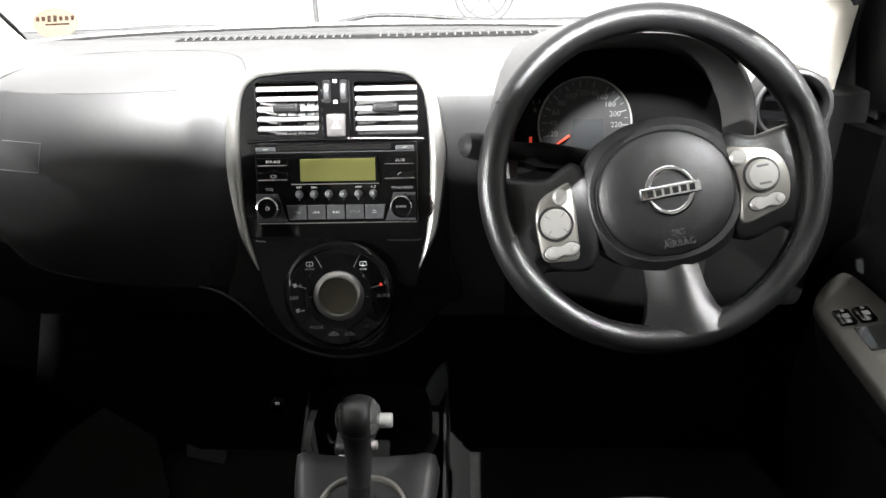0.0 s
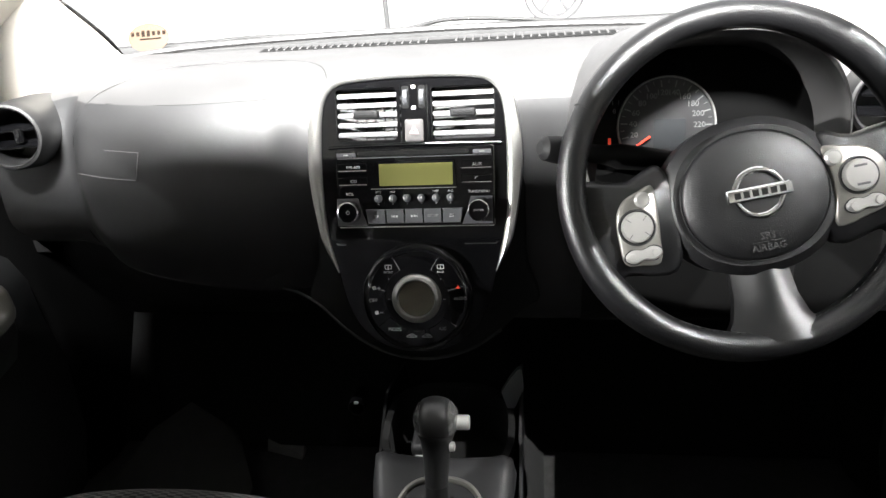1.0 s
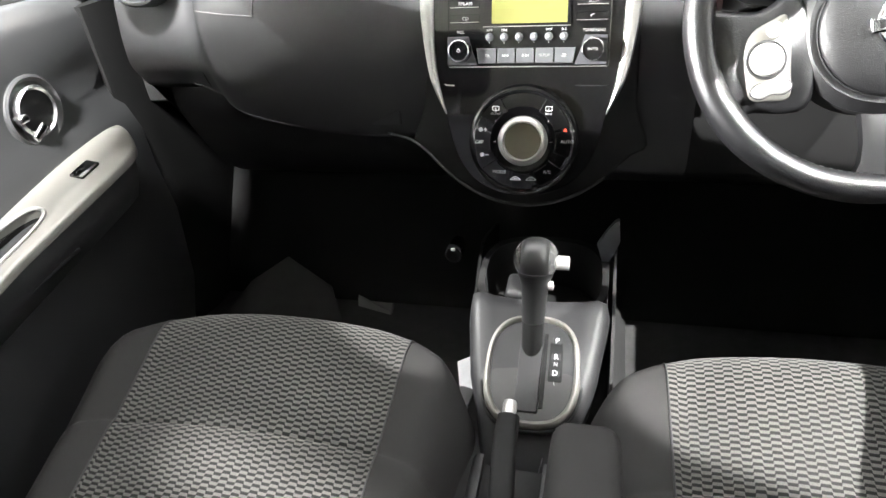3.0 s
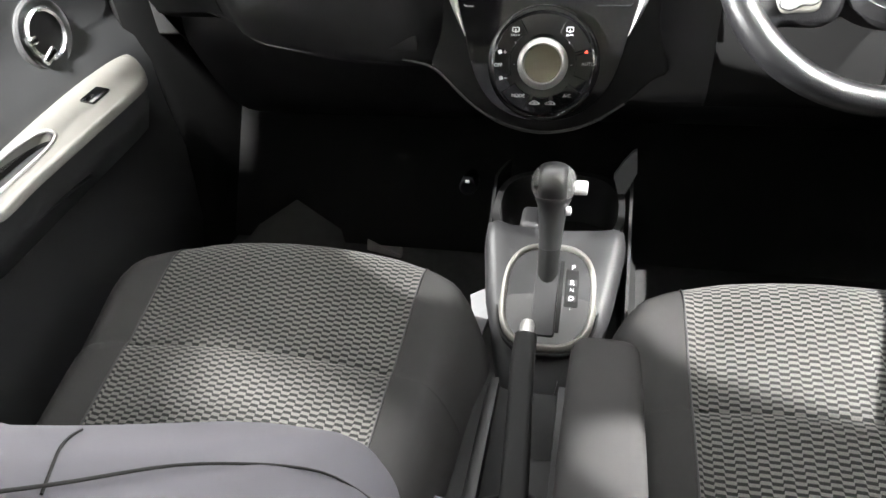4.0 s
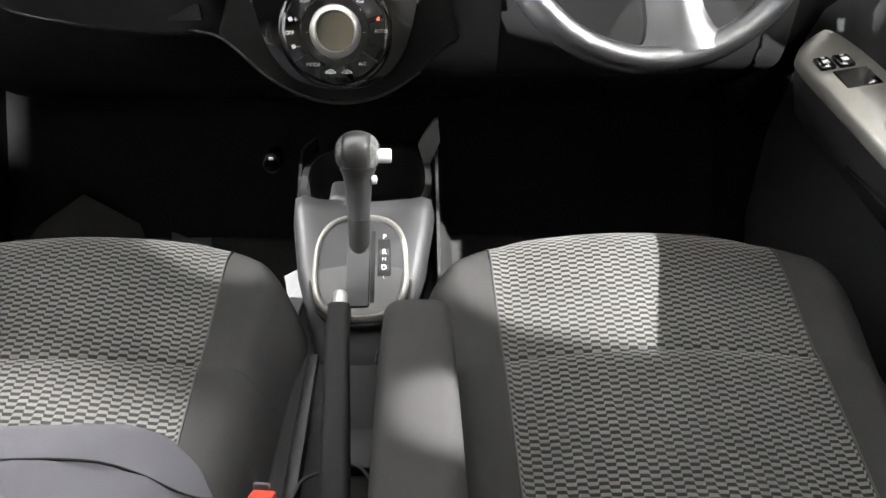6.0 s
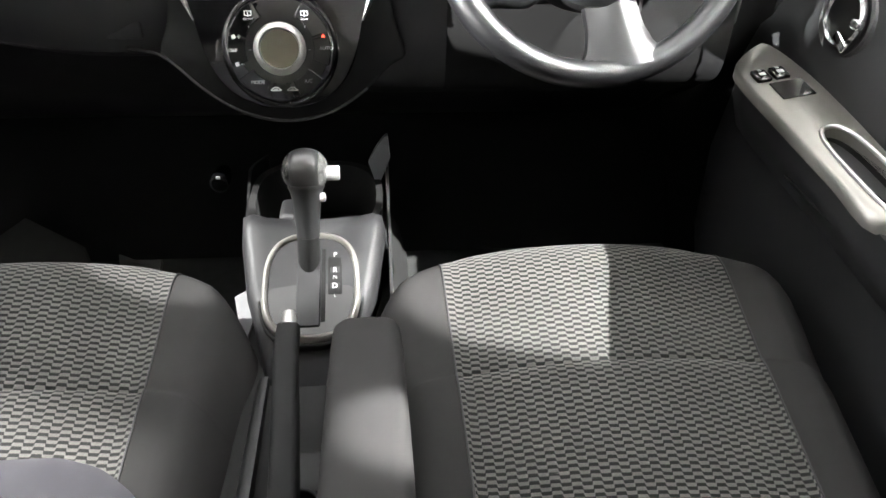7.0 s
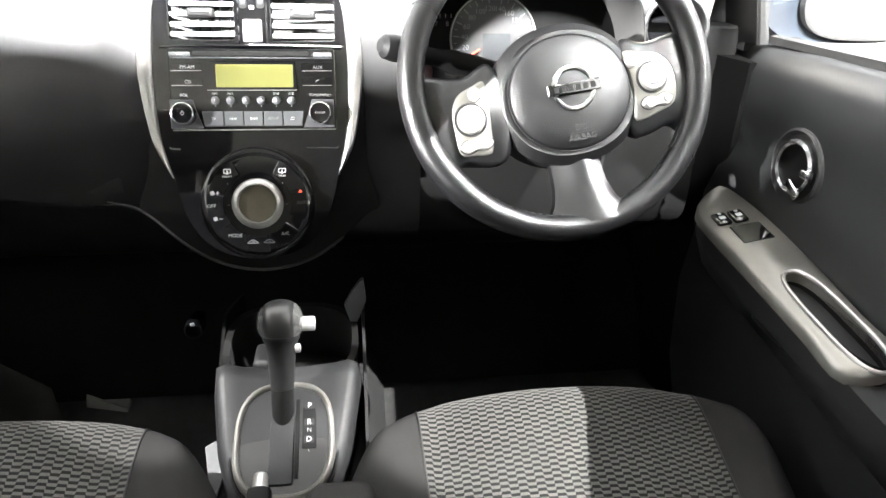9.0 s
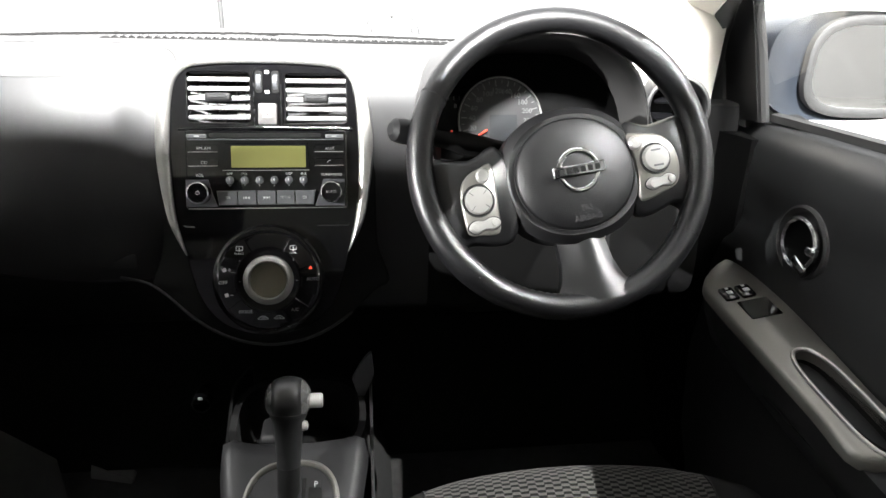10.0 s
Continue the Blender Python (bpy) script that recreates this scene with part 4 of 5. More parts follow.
for u, t, sg in ((-0.0793, "VOL", 1), (0.0789, "TUNE/MENU", -1)):
    sur = [(-0.0163, -0.0165), (0.021, -0.0165), (0.0145, 0.0005), (0.010, 0.0170), (-0.0163, 0.0170)]
    part("knob_field", plate([(u + sg * x, 0.0190 + y) for x, y in sur], 0.003, 0.0050, 0.0006), material("knob_field", (0.05, 0.05, 0.055), 0.35, mottle=0.1), radio)
    kn = part("knob", lathe([(0.0, 0.004), (0.0138, 0.004), (0.0138, 0.0065), (0.0128, 0.0165), (0.0118, 0.0175), (0.0112, 0.0168), (0, 0.0168)], 44, at=(u, 0.0195, 0)), GLOSS, radio, "round knob with a bright rim")
    part("knob_rim", lathe([(0.0113, 0.0165), (0.0116, 0.0185), (0.0128, 0.0180), (0.0134, 0.0120), (0.0128, 0.0118)], 44, at=(u, 0.0195, 0), ring=True), CHROME, kn)
    lettering(t, 0.0050 if sg > 0 else 0.0046, WHITE if sg > 0 else GREYPRINT, radio, u, 0.0412, 0.0037)
    if sg > 0:
        part("power_mark", band(oval(0.0022, 0.0022, 20, (u, 0.0195)), oval(0.0016, 0.0016, 20, (u, 0.0195)), 0.0168, 0.0171, 0), GREYPRINT, kn)
        part("power_mark", rbox(0.0006, 0.0022, 0.0004, 0, at=(u, 0.0215, 0.0170)), GREYPRINT, kn)
    else:
        lettering("ENTER", 0.0042, GREYPRINT, kn, u, 0.0195, 0.0171)

# ---- climate controls ----
clim = thing("climate_control", "round glossy black climate control with a silver-ringed display", "climate control", SM @ pose(-0.0005, -0.088, 0))
part("base_disc", lathe([(0.0, -0.002), (0.0690, -0.002), (0.0675, 0.004), (0.062, 0.0075), (0.056, 0.0085), (0.034, 0.0060), (0.0, 0.0060)], 72), GLOSS, clim, smooth=60)
part("upper_arc", tube([(0.0625 * math.cos(a), 0.0625 * math.sin(a), 0.009) for a in (radians(20 + 140 * k / 24) for k in range(25))], [0.0005 + 0.0042 * math.sin(math.pi * k / 24) for k in range(25)], 8, flat=0.6), GLOSS, clim, "raised glossy arc")
ringp = part("display_ring", lathe([(0.0222, 0.004), (0.0226, 0.0105), (0.0238, 0.0128), (0.0262, 0.0120), (0.0295, 0.0095), (0.0308, 0.0070), (0.0308, 0.003), (0.0222, 0.003)], 64, ring=True), SILVER, clim, "brushed silver ring")
part("display", lathe([(0, 0.004), (0.0224, 0.004), (0.0224, 0.0075), (0, 0.0075)], 48), LCD2, ringp, "brown blank display")


def clim_at(r, deg):
    return r * math.cos(radians(deg)), r * math.sin(radians(deg))


# button joints
for a0, a1 in ((18, 62), (118, 162), (165, 200), (-20, 15), (215, 250), (256, 284), (290, 325)):
    pts = [clim_at(0.060, a0)] + [clim_at(0.060, a0 + (a1 - a0) * k / 6) for k in range(1, 7)] + [clim_at(0.040, a1 - (a1 - a0) * k / 6) for k in range(7)]
    part("button", plate(pts, 0.004, 0.0088, 0.0010), GLOSS, clim, "glossy black button")
for t, (x, y), size in (("OFF", (-0.0540, -0.002), 0.0062), ("AUTO", (0.0545, 0.0), 0.0058), ("MODE", (-0.0280, -0.0385), 0.0058), ("A/C", (0.0315, -0.0375), 0.0058), ("FRONT", (-0.0335, 0.0330), 0.0036), ("REAR", (0.0310, 0.0330), 0.0036)):
    lettering(t, size, WHITE if x < 0 or t == "REAR" else GREYPRINT, clim, x, y, 0.0092)
for x in (-0.0335, 0.0310):
    part("demist_icon", band(rrect(0.0085, 0.0056, 0.001, 3, (x, 0.0395)), rrect(0.0068, 0.0040, 0.0006, 3, (x, 0.0395)), 0.0088, 0.0092, 0), WHITE, clim)
    part("demist_icon", rbox(0.0012, 0.005, 0.0004, 0, at=(x, 0.0380, 0.0092)), WHITE, clim)
    part("lamp_dot", rbox(0.0012, 0.0024, 0.0004, 0, at=(x, 0.0245, 0.0090)), GREYPRINT, clim)
for v, plus in ((0.0135, True), (-0.0175, False)):
    x = -0.0505 if plus else -0.0485
    part("fan_icon", rbox(0.0045, 0.0045, 0.0004, 0, at=(x - 0.0015, v, 0.0091), m=pose(0, 0, 0, 0, 0, 20)), WHITE, clim)
    part("fan_icon", rbox(0.0044, 0.0008, 0.0004, 0, at=(x + 0.0045, v, 0.0091)), WHITE, clim)
    if plus:
        part("fan_icon", rbox(0.0008, 0.0044, 0.0004, 0, at=(x + 0.0045, v, 0.0091)), WHITE, clim)
part("warm_mark", plate([(0.0490, 0.0125), (0.0540, 0.0125), (0.0515, 0.0165)], 0.0086, 0.0092, 0.0001), REDGLOW, clim)
for x, m in ((-0.0075, WHITE), (0.0120, GREYPRINT)):
    part("car_icon", tube(smooth_line([(x - 0.006, -0.0480, 0.0091), (x - 0.004, -0.0462, 0.0091), (x - 0.002, -0.0445, 0.0091), (x + 0.002, -0.0445, 0.0091), (x + 0.004, -0.0462, 0.0091), (x + 0.006, -0.0480, 0.0091)], 3, True), 0.0005, 5, True), m, clim)
    part("car_icon", tube([(x - 0.002, -0.0465, 0.0092), (x + 0.002, -0.0465, 0.0092)], 0.0005, 5), m, clim)
for a in (-2, 90, 182):
    x, y = clim_at(0.0345 if a != 90 else 0.046, a)
    part("lamp_dot", rbox(0.0028, 0.0008, 0.0004, 0, at=(x, y, 0.0068)), GREYPRINT, clim)

# ---- centre console ----
tun = []
for y, z, w in ((0.98, 0.11, 0.11), (0.80, 0.14, 0.108), (0.64, 0.19, 0.105), (0.5, 0.20, 0.10), (0.2, 0.19, 0.095), (-0.6, 0.19, 0.095)):
    tun.append([(0.025 + w * a, y, z * b + 0.03) for a, b in ((-1.25, 0.0), (-1.1, 0.6), (-0.95, 0.9), (-0.75, 1.0), (0.75, 1.0), (0.95, 0.9), (1.1, 0.6), (1.25, 0.0))])
solid("tunnel", loft(tun), CARPET2, "grey carpet over the transmission tunnel", "tunnel", "structure", smooth=70)
# pool of light on the tunnel carpet, made as a pale felt piece
part("lit_patch", loft([[(x, y, z + h) for x, y, z in ((-0.095, 0.655, 0.205), (-0.058, 0.655, 0.228), (-0.055, 0.60, 0.2255), (-0.062, 0.543, 0.2215), (-0.078, 0.59, 0.213))] for h in (0.0, 0.004)]), LIT_CARPET, bpy.data.objects["tunnel"], "pale patch of lit tunnel carpet")
GM = Matrix.Translation((0.0255, 0.561, 0.300)) @ pose(0, 0, 0, 24, 0, 0)
console = thing("centre_console", "dark grey plastic console with gear gate and cup holders", "centre console")
sh = []
for y, z, w, e in ((0.455, 0.215, 0.048, 0.0), (0.475, 0.243, 0.055, 0.0), (0.52, 0.280, 0.067, 0.0), (0.56, 0.304, 0.080, 0.001), (0.60, 0.322, 0.087, 0.003), (0.63, 0.335, 0.092, 0.006), (0.648, 0.340, 0.0935, 0.009), (0.656, 0.334, 0.0930, 0.010)):
    sec = [(-w + 0.016, 0.14), (-w + 0.010, z - 0.06), (-w + 0.001, z - 0.022), (-w + 0.006, z - 0.004 + e), (-w + 0.017, z + 0.001 + e), (-w + 0.034, z + e * 0.5), (-0.02, z), (0.02, z), (w - 0.034, z + e * 0.4), (w - 0.017, z + 0.001 + e * 0.7), (w - 0.006, z - 0.004 + e * 0.7), (w - 0.001, z - 0.022), (w - 0.008, z - 0.06), (w - 0.012, 0.14)]
    sh.append([(0.0255 + a, y, b) for a, b in sec])
part("gear_shroud", loft(sh), SHROUD, console, smooth=70)
# cup holder bin in front of the lever
bin_rings = []
for inner in (0, 1):
    for z, g in ((0.25, 0.0), (0.33, 0.004)) if not inner else ((0.33, -0.005), (0.262, -0.008)):
        ln = oval(0.086 + g, 0.078 + g, 36, (0.0255, 0.715), 0.7)
        bin_rings.append([(p[0], p[1], z + (0.10 * (p[1] - 0.66) if z > 0.3 else 0)) for p in ln])
part("cup_bin", loft(bin_rings), MATT, console, "deep black bin", smooth=60)
part("cup_divider", rbox(0.03, 0.05, 0.045, 0.008, 3, at=(-0.012, 0.715, 0.295)), SHROUD, console, "grey divider")
part("divider_edge", rbox(0.016, 0.003, 0.004, 0.001, at=(-0.012, 0.690, 0.302)), BUTTON, console)
for s, x in ((1, 0.123), (-1, -0.068)):
    wing = ([(0.50, 0.18), (0.56, 0.25), (0.64, 0.30)] if s > 0 else [(0.665, 0.18), (0.67, 0.26), (0.68, 0.305)]) + [(0.72, 0.33), (0.76, 0.352), (0.80, 0.34), (0.90, 0.30), (0.90, 0.16)]
    # left panel takes a darker black so its colour keeps it in shade
    part("side_wing", loft([[(x - 0.002, y, z) for y, z in wing], [(x + 0.002, y, z) for y, z in wing]]), SHROUD if s > 0 else MATT, console, "thin side panel")
part("blade", loft([[(x, y, z) for x, z in ((0.097, 0.366), (0.108, 0.388), (0.119, 0.404), (0.1245, 0.407), (0.1275, 0.373), (0.117, 0.345), (0.108, 0.326))] for y in (0.748, 0.756)]), GREYBTN, console, "leaning grey blade")
sock = part("power_socket", lathe([(0.011, -0.035), (0.0135, -0.02), (0.0135, 0.0), (0.0125, 0.004), (0.0105, 0.004), (0.0095, -0.012), (0, -0.012)], 24), GLOSS, console, "round power socket", frame_at((-0.108, 0.742, 0.342), 4))
# white block on the socket painted in for its small glint
part("socket_glint", rbox(0.006, 0.004, 0.001, 0.0003, 1, at=(0.0, 0.010, 0.0045)), WHITE, sock)
# gear gate
gate = part("gear_gate", plate(oval(0.0525, 0.0665, 56, (0, 0), 0.72), -0.01, 0.004, 0.001), material("gate_black", (0.007, 0.007, 0.007), 0.3, mottle=0.15), console, "black gate plate with a bright ring", GM)
part("gate_ring", band(oval(0.0595, 0.0740, 56, (0, 0), 0.72), oval(0.0505, 0.0645, 56, (0, 0), 0.72), -0.012, 0.003, 0.005), SATIN, gate, "bright satin ring")
part("gate_skirt", band(oval(0.0635, 0.0785, 56, (0, 0), 0.72), oval(0.0595, 0.0740, 56, (0, 0), 0.72), -0.014, 0.0005, 0.0015), MATT, gate)
part("slide_cover", plate(rrect(0.029, 0.105, 0.003, 3, (-0.003, -0.003)), 0.003, 0.0065, 0.0015), SHROUD, gate, "sliding cover strip")
part("slot", rbox(0.005, 0.098, 0.002, 0.0005, 1, at=(0.0145, 0.0, 0.0042)), MATT, gate)
part("letter_field", plate(rrect(0.017, 0.052, 0.002, 3, (0.0285, 0.012)), 0.003, 0.0047, 0.0004), MATT, gate)
for t, v in (("P", 0.040), ("R", 0.0185), ("N", 0.0085), ("D", -0.003)):
    if t != "N":
        part("letter_tile", plate(rrect(0.0115, 0.0085, 0.0015, 3, (0.0285, v)), 0.004, 0.0054, 0.0005), PLASTIC_LOW, gate)
    lettering(t, 0.0095 if t != "N" else 0.007, WHITE if t != "N" else GREYPRINT, gate, 0.0285, v, 0.0056, "letter")
lettering("L", 0.005, GREYPRINT, gate, 0.0285, -0.016, 0.0046, "letter")

# ---- gear lever ----
lever = thing("gear_lever", "grey automatic gear lever with a silver push button", "gear lever")
lp = [Vector((0.0225, 0.588, 0.305)), Vector((0.0225, 0.594, 0.325)), Vector((0.0228, 0.602, 0.345)), Vector((0.0232, 0.614, 0.372)), Vector((0.0236, 0.624, 0.395)), Vector((0.0236, 0.628, 0.405))]
part("shaft", tube(smooth_line(lp[:3], 3), [0.0135] * 6 + [0.0130], 20, flat=1.25), MATT, lever)
part("grip", tube(smooth_line(lp[2:], 4), [0.0142, 0.0142, 0.0146, 0.0152, 0.0158, 0.0164, 0.0172, 0.018, 0.019, 0.0205, 0.022, 0.022, 0.022], 24, flat=1.1), PLASTIC_LOW, lever)
kn = []
for k in range(15):
    a = math.pi * k / 14
    r = max(0.0272 * math.sin(a) ** 0.8, 0.0004)
    kn.append([(0.0236 - 0.0272 * math.cos(a), 0.634 + r * math.cos(t) * 1.0, 0.4195 + r * math.sin(t) * 0.98) for t in (2 * math.pi * j / 28 for j in range(28))])
mid, left, right = kn[4:11], kn[:5], kn[10:]
part("knob_centre", loft(mid), KNOB, lever, "grey top of the knob", smooth=80)
part("knob_side", loft(left), CHEEK, lever, "silver cheek", smooth=80)
part("knob_side", loft(right), CHEEK, lever, "silver cheek", smooth=80)
part("push_button", lathe([(0.0, 0.0), (0.0088, 0.0), (0.0088, 0.015), (0.0078, 0.0168), (0, 0.0172)], 24), BUTTON, lever, "silver push button", pose(0.0475, 0.632, 0.4165, 0, 90, 0))
part("lower_button", lathe([(0.0, 0.0), (0.006, 0.0), (0.0055, 0.006), (0, 0.0075)], 18), BUTTON, lever, "small silver button", pose(0.040, 0.617, 0.392, 0, 90, 0))

# ---- handbrake ----
brake = thing("handbrake", "dark grey handbrake lever with a bright release button", "handbrake")
hp = smooth_line([(0.030, 0.10, 0.262), (0.025, 0.20, 0.285), (0.018, 0.32, 0.307), (0.011, 0.42, 0.3215), (0.0105, 0.458, 0.326)], 5)
grip = []
for k, p in enumerate(hp):
    f = k / (len(hp) - 1)
    w, h = 0.0142 - 0.0022 * f, 0.0165 - 0.0035 * f
    grip.append([(p.x + w * math.copysign(abs(math.cos(t)) ** 0.5, math.cos(t)), p.y - 0.2 * h * math.sin(t), p.z + h * math.copysign(abs(math.sin(t)) ** 0.55, math.sin(t))) for t in (2 * math.pi * j / 24 for j in range(24))])
part("lever", loft(grip), MATT, brake, smooth=60)
part("release_button", tube([(0.0105, 0.455, 0.3268), (0.0102, 0.474, 0.3315), (0.0102, 0.4775, 0.3325)], [0.0080, 0.0080, 0.0068], 18), BUTTON, brake, "chromed release button")
part("grip_collar", tube([(0.0105, 0.4575, 0.3265), (0.0105, 0.461, 0.3273)], [0.0105, 0.0098], 20), PLASTIC_LOW, brake)
base = solid("rear_console", loft([[(0.010 + a, y, z) for a, z in ((-0.052, 0.12), (-0.050, 0.225), (-0.042, 0.238), (-0.034, 0.238), (-0.030, 0.20), (0.034, 0.20), (0.038, 0.238), (0.046, 0.238), (0.052, 0.225), (0.054, 0.12))] for y in (0.475, 0.46, 0.30, 0.0, -0.25)]), PLASTIC_LOW, "black console tray round the handbrake", "console", smooth=60)
part("tray_edge", tube(smooth_line([(-0.028, -0.1, 0.242), (-0.028, 0.2, 0.243), (-0.024, 0.29, 0.244), (0.0, 0.312, 0.244), (0.032, 0.318, 0.244), (0.05, 0.30, 0.243)], 6), 0.0022, 8), SHROUD, base, "thin rounded edge of the tray")
part("tray_block", rbox(0.05, 0.05, 0.03, 0.006, 2, at=(0.030, 0.345, 0.222)), PLASTIC_LOW, base, "grey block")

# ---- console armrest ----
arm = thing("armrest", "dark cloth-covered folding armrest beside the driver seat", "armrest")
ar = []
for y, z, w, h in ((0.432, 0.352, 0.027, 0.05), (0.428, 0.366, 0.0315, 0.075), (0.415, 0.3755, 0.0345, 0.09), (0.39, 0.380, 0.0355, 0.095), (0.30, 0.382, 0.0375, 0.098), (0.20, 0.382, 0.039, 0.10), (0.05, 0.38, 0.040, 0.10), (-0.05, 0.375, 0.040, 0.10)):
    ar.append([(0.0945 + w * math.copysign(abs(math.cos(t)) ** 0.45, math.cos(t)), y, z - h / 2 + h / 2 * math.copysign(abs(math.sin(t)) ** 0.45, math.sin(t))) for t in (2 * math.pi * k / 24 for k in range(24))])
part("cushion", loft(ar), CLOTH, arm, smooth=70)
part("hinge", rbox(0.05, 0.05, 0.12, 0.01, 2, at=(0.105, -0.03, 0.30)), MATT, arm)

# ---- seat belt buckle ----
bk = thing("seat_belt_buckle", "black seat belt buckle with a red release button", "buckle", Matrix.Translation((-0.052, 0.272, 0.238)) @ pose(0, 0, 0, 55, 0, -6))
part("shell", rbox(0.034, 0.07, 0.02, 0.006, 3, at=(0, -0.02, 0)), MATT, bk)
part("release_button", rbox(0.023, 0.016, 0.017, 0.003, 2, at=(0, 0.014, 0.0035)), RED, bk, "red release button")
part("tongue", rbox(0.016, 0.010, 0.004, 0.001, 1, at=(-0.004, 0.022, -0.007)), GREYBTN, bk, "bright metal edge")
part("stem", rbox(0.02, 0.12, 0.008, 0.003, 2, at=(0, -0.10, 0)), MATT, bk)

# ---- front seats ----
CUSH = [(0.06, 0.226), (0.15, 0.232), (0.25, 0.246), (0.34, 0.267), (0.41, 0.284), (0.427, 0.2848), (0.4315, 0.2832), (0.436, 0.2862), (0.452, 0.291), (0.50, 0.305), (0.545, 0.319), (0.578, 0.326), (0.602, 0.320), (0.616, 0.298), (0.618, 0.255), (0.606, 0.19)]


def cushion_ring(dx, groove=True):
    """A cross-section of the seat cushion dx metres from its middle line."""
    a = abs(dx)
    t = ease((a - 0.175) / 0.05)
    lift = 0.016 * ease((a - 0.15) / 0.07) - 0.10 * max(0, (a - 0.215) / 0.065) ** 2.2
    back = 0.20 * max(0, (a - 0.13) / 0.15) ** 2.0 * 0.55
    out = []
    for y, z in CUSH:
        if not groove and 0.42 < y < 0.435:
            z = 0.2865
        f = (y - 0.06) / 0.55
        taper = 0.93 + 0.09 * f
        out.append((dx * taper, y - back * f * f, z + lift - (0.010 + 0.014 * f * f) * min(1.3, (dx / 0.18) ** 2)))
    out.append((dx * 0.98, 0.55 - back * 0.8, 0.13 + 0.3 * max(0, lift)))
    out.append((dx * 0.93, 0.06, 0.13))
    return out


BACK = [(0.10, 0.24), (0.180, 0.30), (0.212, 0.345), (0.216, 0.385), (0.190, 0.44), (0.144, 0.51), (0.090, 0.59), (0.038, 0.67), (-0.012, 0.75), (-0.040, 0.79), (-0.065, 0.805)]


def bolster_line(f):
    """How far from the middle the seam of the backrest's bolster runs at the height f."""
    return 0.217 + 0.045 * ease((0.60 - f) / 0.28)


def back_ring(dx, skew=0.0):
    a = abs(dx)
    lift = 0.008 * ease((a - 0.03) / 0.14) - 0.13 * max(0, (a - 0.200) / 0.095) ** 2.2
    out = []
    for y, z in BACK:
        f = (z - 0.24) / 0.58
        sink = 0.0040 * math.exp(-((a - bolster_line(f)) / 0.008) ** 2)
        w = 0.97 + 0.06 * math.sin(math.pi * min(1, f * 1.3)) - 0.26 * max(0, f - 0.55) ** 1.2
        drop = 0.10 * max(0, (a - 0.10) / 0.16) ** 2 * ease((f - 0.5) / 0.5)
        out.append((dx * w, y + skew * ease((dx - 0.0) / 0.16) * ease((0.66 - f) / 0.36) + lift * (0.4 + 0.8 * math.sin(math.pi * min(1, max(0, f)))) - sink, z - drop - 0.6 * sink))
    for y, z in ((-0.10, 0.80), (-0.11, 0.70), (-0.06, 0.50), (0.0, 0.30), (0.04, 0.22)):
        f = (z - 0.24) / 0.58
        w = 0.97 - 0.26 * max(0, f - 0.55) ** 1.2
        drop = 0.10 * max(0, (a - 0.10) / 0.16) ** 2 * ease((f - 0.5) / 0.5)
        out.append((dx * w, y + 0.25 * max(0, (a - 0.2) / 0.07) ** 2 * 0.1, z - drop))
    return out


def seat(at, rear, skew=0.0):
    s = thing("front_seat", "front seat in black cloth with a pale woven centre panel", "seat", pose(*at), "front seats")
    mids = [-0.178 + 0.356 * k / 20 for k in range(21)]
    cush = part("cushion_centre", loft([smooth_line(cushion_ring(x), 3, True) for x in mids]), WOVEN, s, "woven cloth with pale dashes", smooth=70)
    for sg in (-1, 1):
        st = [sg * (0.178 + 0.099 * k / 10) for k in range(11)]
        part("cushion_bolster", loft([smooth_line(cushion_ring(x, False), 3, True) for x in st]), CLOTH, s, "plain black side bolster", smooth=70)
        edge = smooth_line([Vector(p) + Vector((0, 0, 0.0004)) for p in cushion_ring(sg * 0.178, False)[1:14]], 4)
        part("piping", tube(edge, 0.0014, 6), RUBBER, cush)
    bx = [-0.292 + 0.584 * k / 96 for k in range(97)]
    bl = part("backrest", loft([smooth_line(back_ring(x, skew), 2, True) for x in bx]), VELOUR, s, "plain grey velour backrest", pose(0, -rear, 0), 70)
    for sg in (-1, 1):
        edge = []
        for k in range(3, 9):
            u = bolster_line((BACK[k][1] - 0.24) / 0.58)
            edge.append(Vector(back_ring(sg * u, skew)[k]) + Vector((0, 0.0030, 0.0022)))
        part("bolster_seam", tube(smooth_line(edge, 6), 0.0008, 6), CLOTH, bl, "stitched seam")
        cross = []
        for k in range(9):
            r = smooth_line(back_ring(sg * (0.15 + 0.0084 * k), skew), 16, True)
            cross.append(r[96 + 2 * k])
        part("cross_seam", tube([p + Vector((0, 0.0008, 0.0006)) for p in cross], 0.0007, 6), CLOTH, bl)
    hr = part("headrest", rbox(0.25, 0.09, 0.17, 0.04, 4, at=(0, -0.115, 0.955)), CLOTH, s, "plain cloth headrest", pose(0, -rear, 0), 70)
    for x in (-0.05, 0.05):
        part("headrest_post", tube([(x, -0.085, 0.78), (x, -0.105, 0.90)], 0.006, 10), CHROME, s, "", pose(0, -rear, 0))
    part("seat_base", rbox(0.42, 0.44, 0.10, 0.01, 2, at=(0, 0.30, 0.085)), MATT, s, "dark seat frame on rails")
    return s


seat((-0.318, 0, 0), 0.006, 0.03)
seat((0.3655, 0, 0), 0.085)

# ---- doors ----


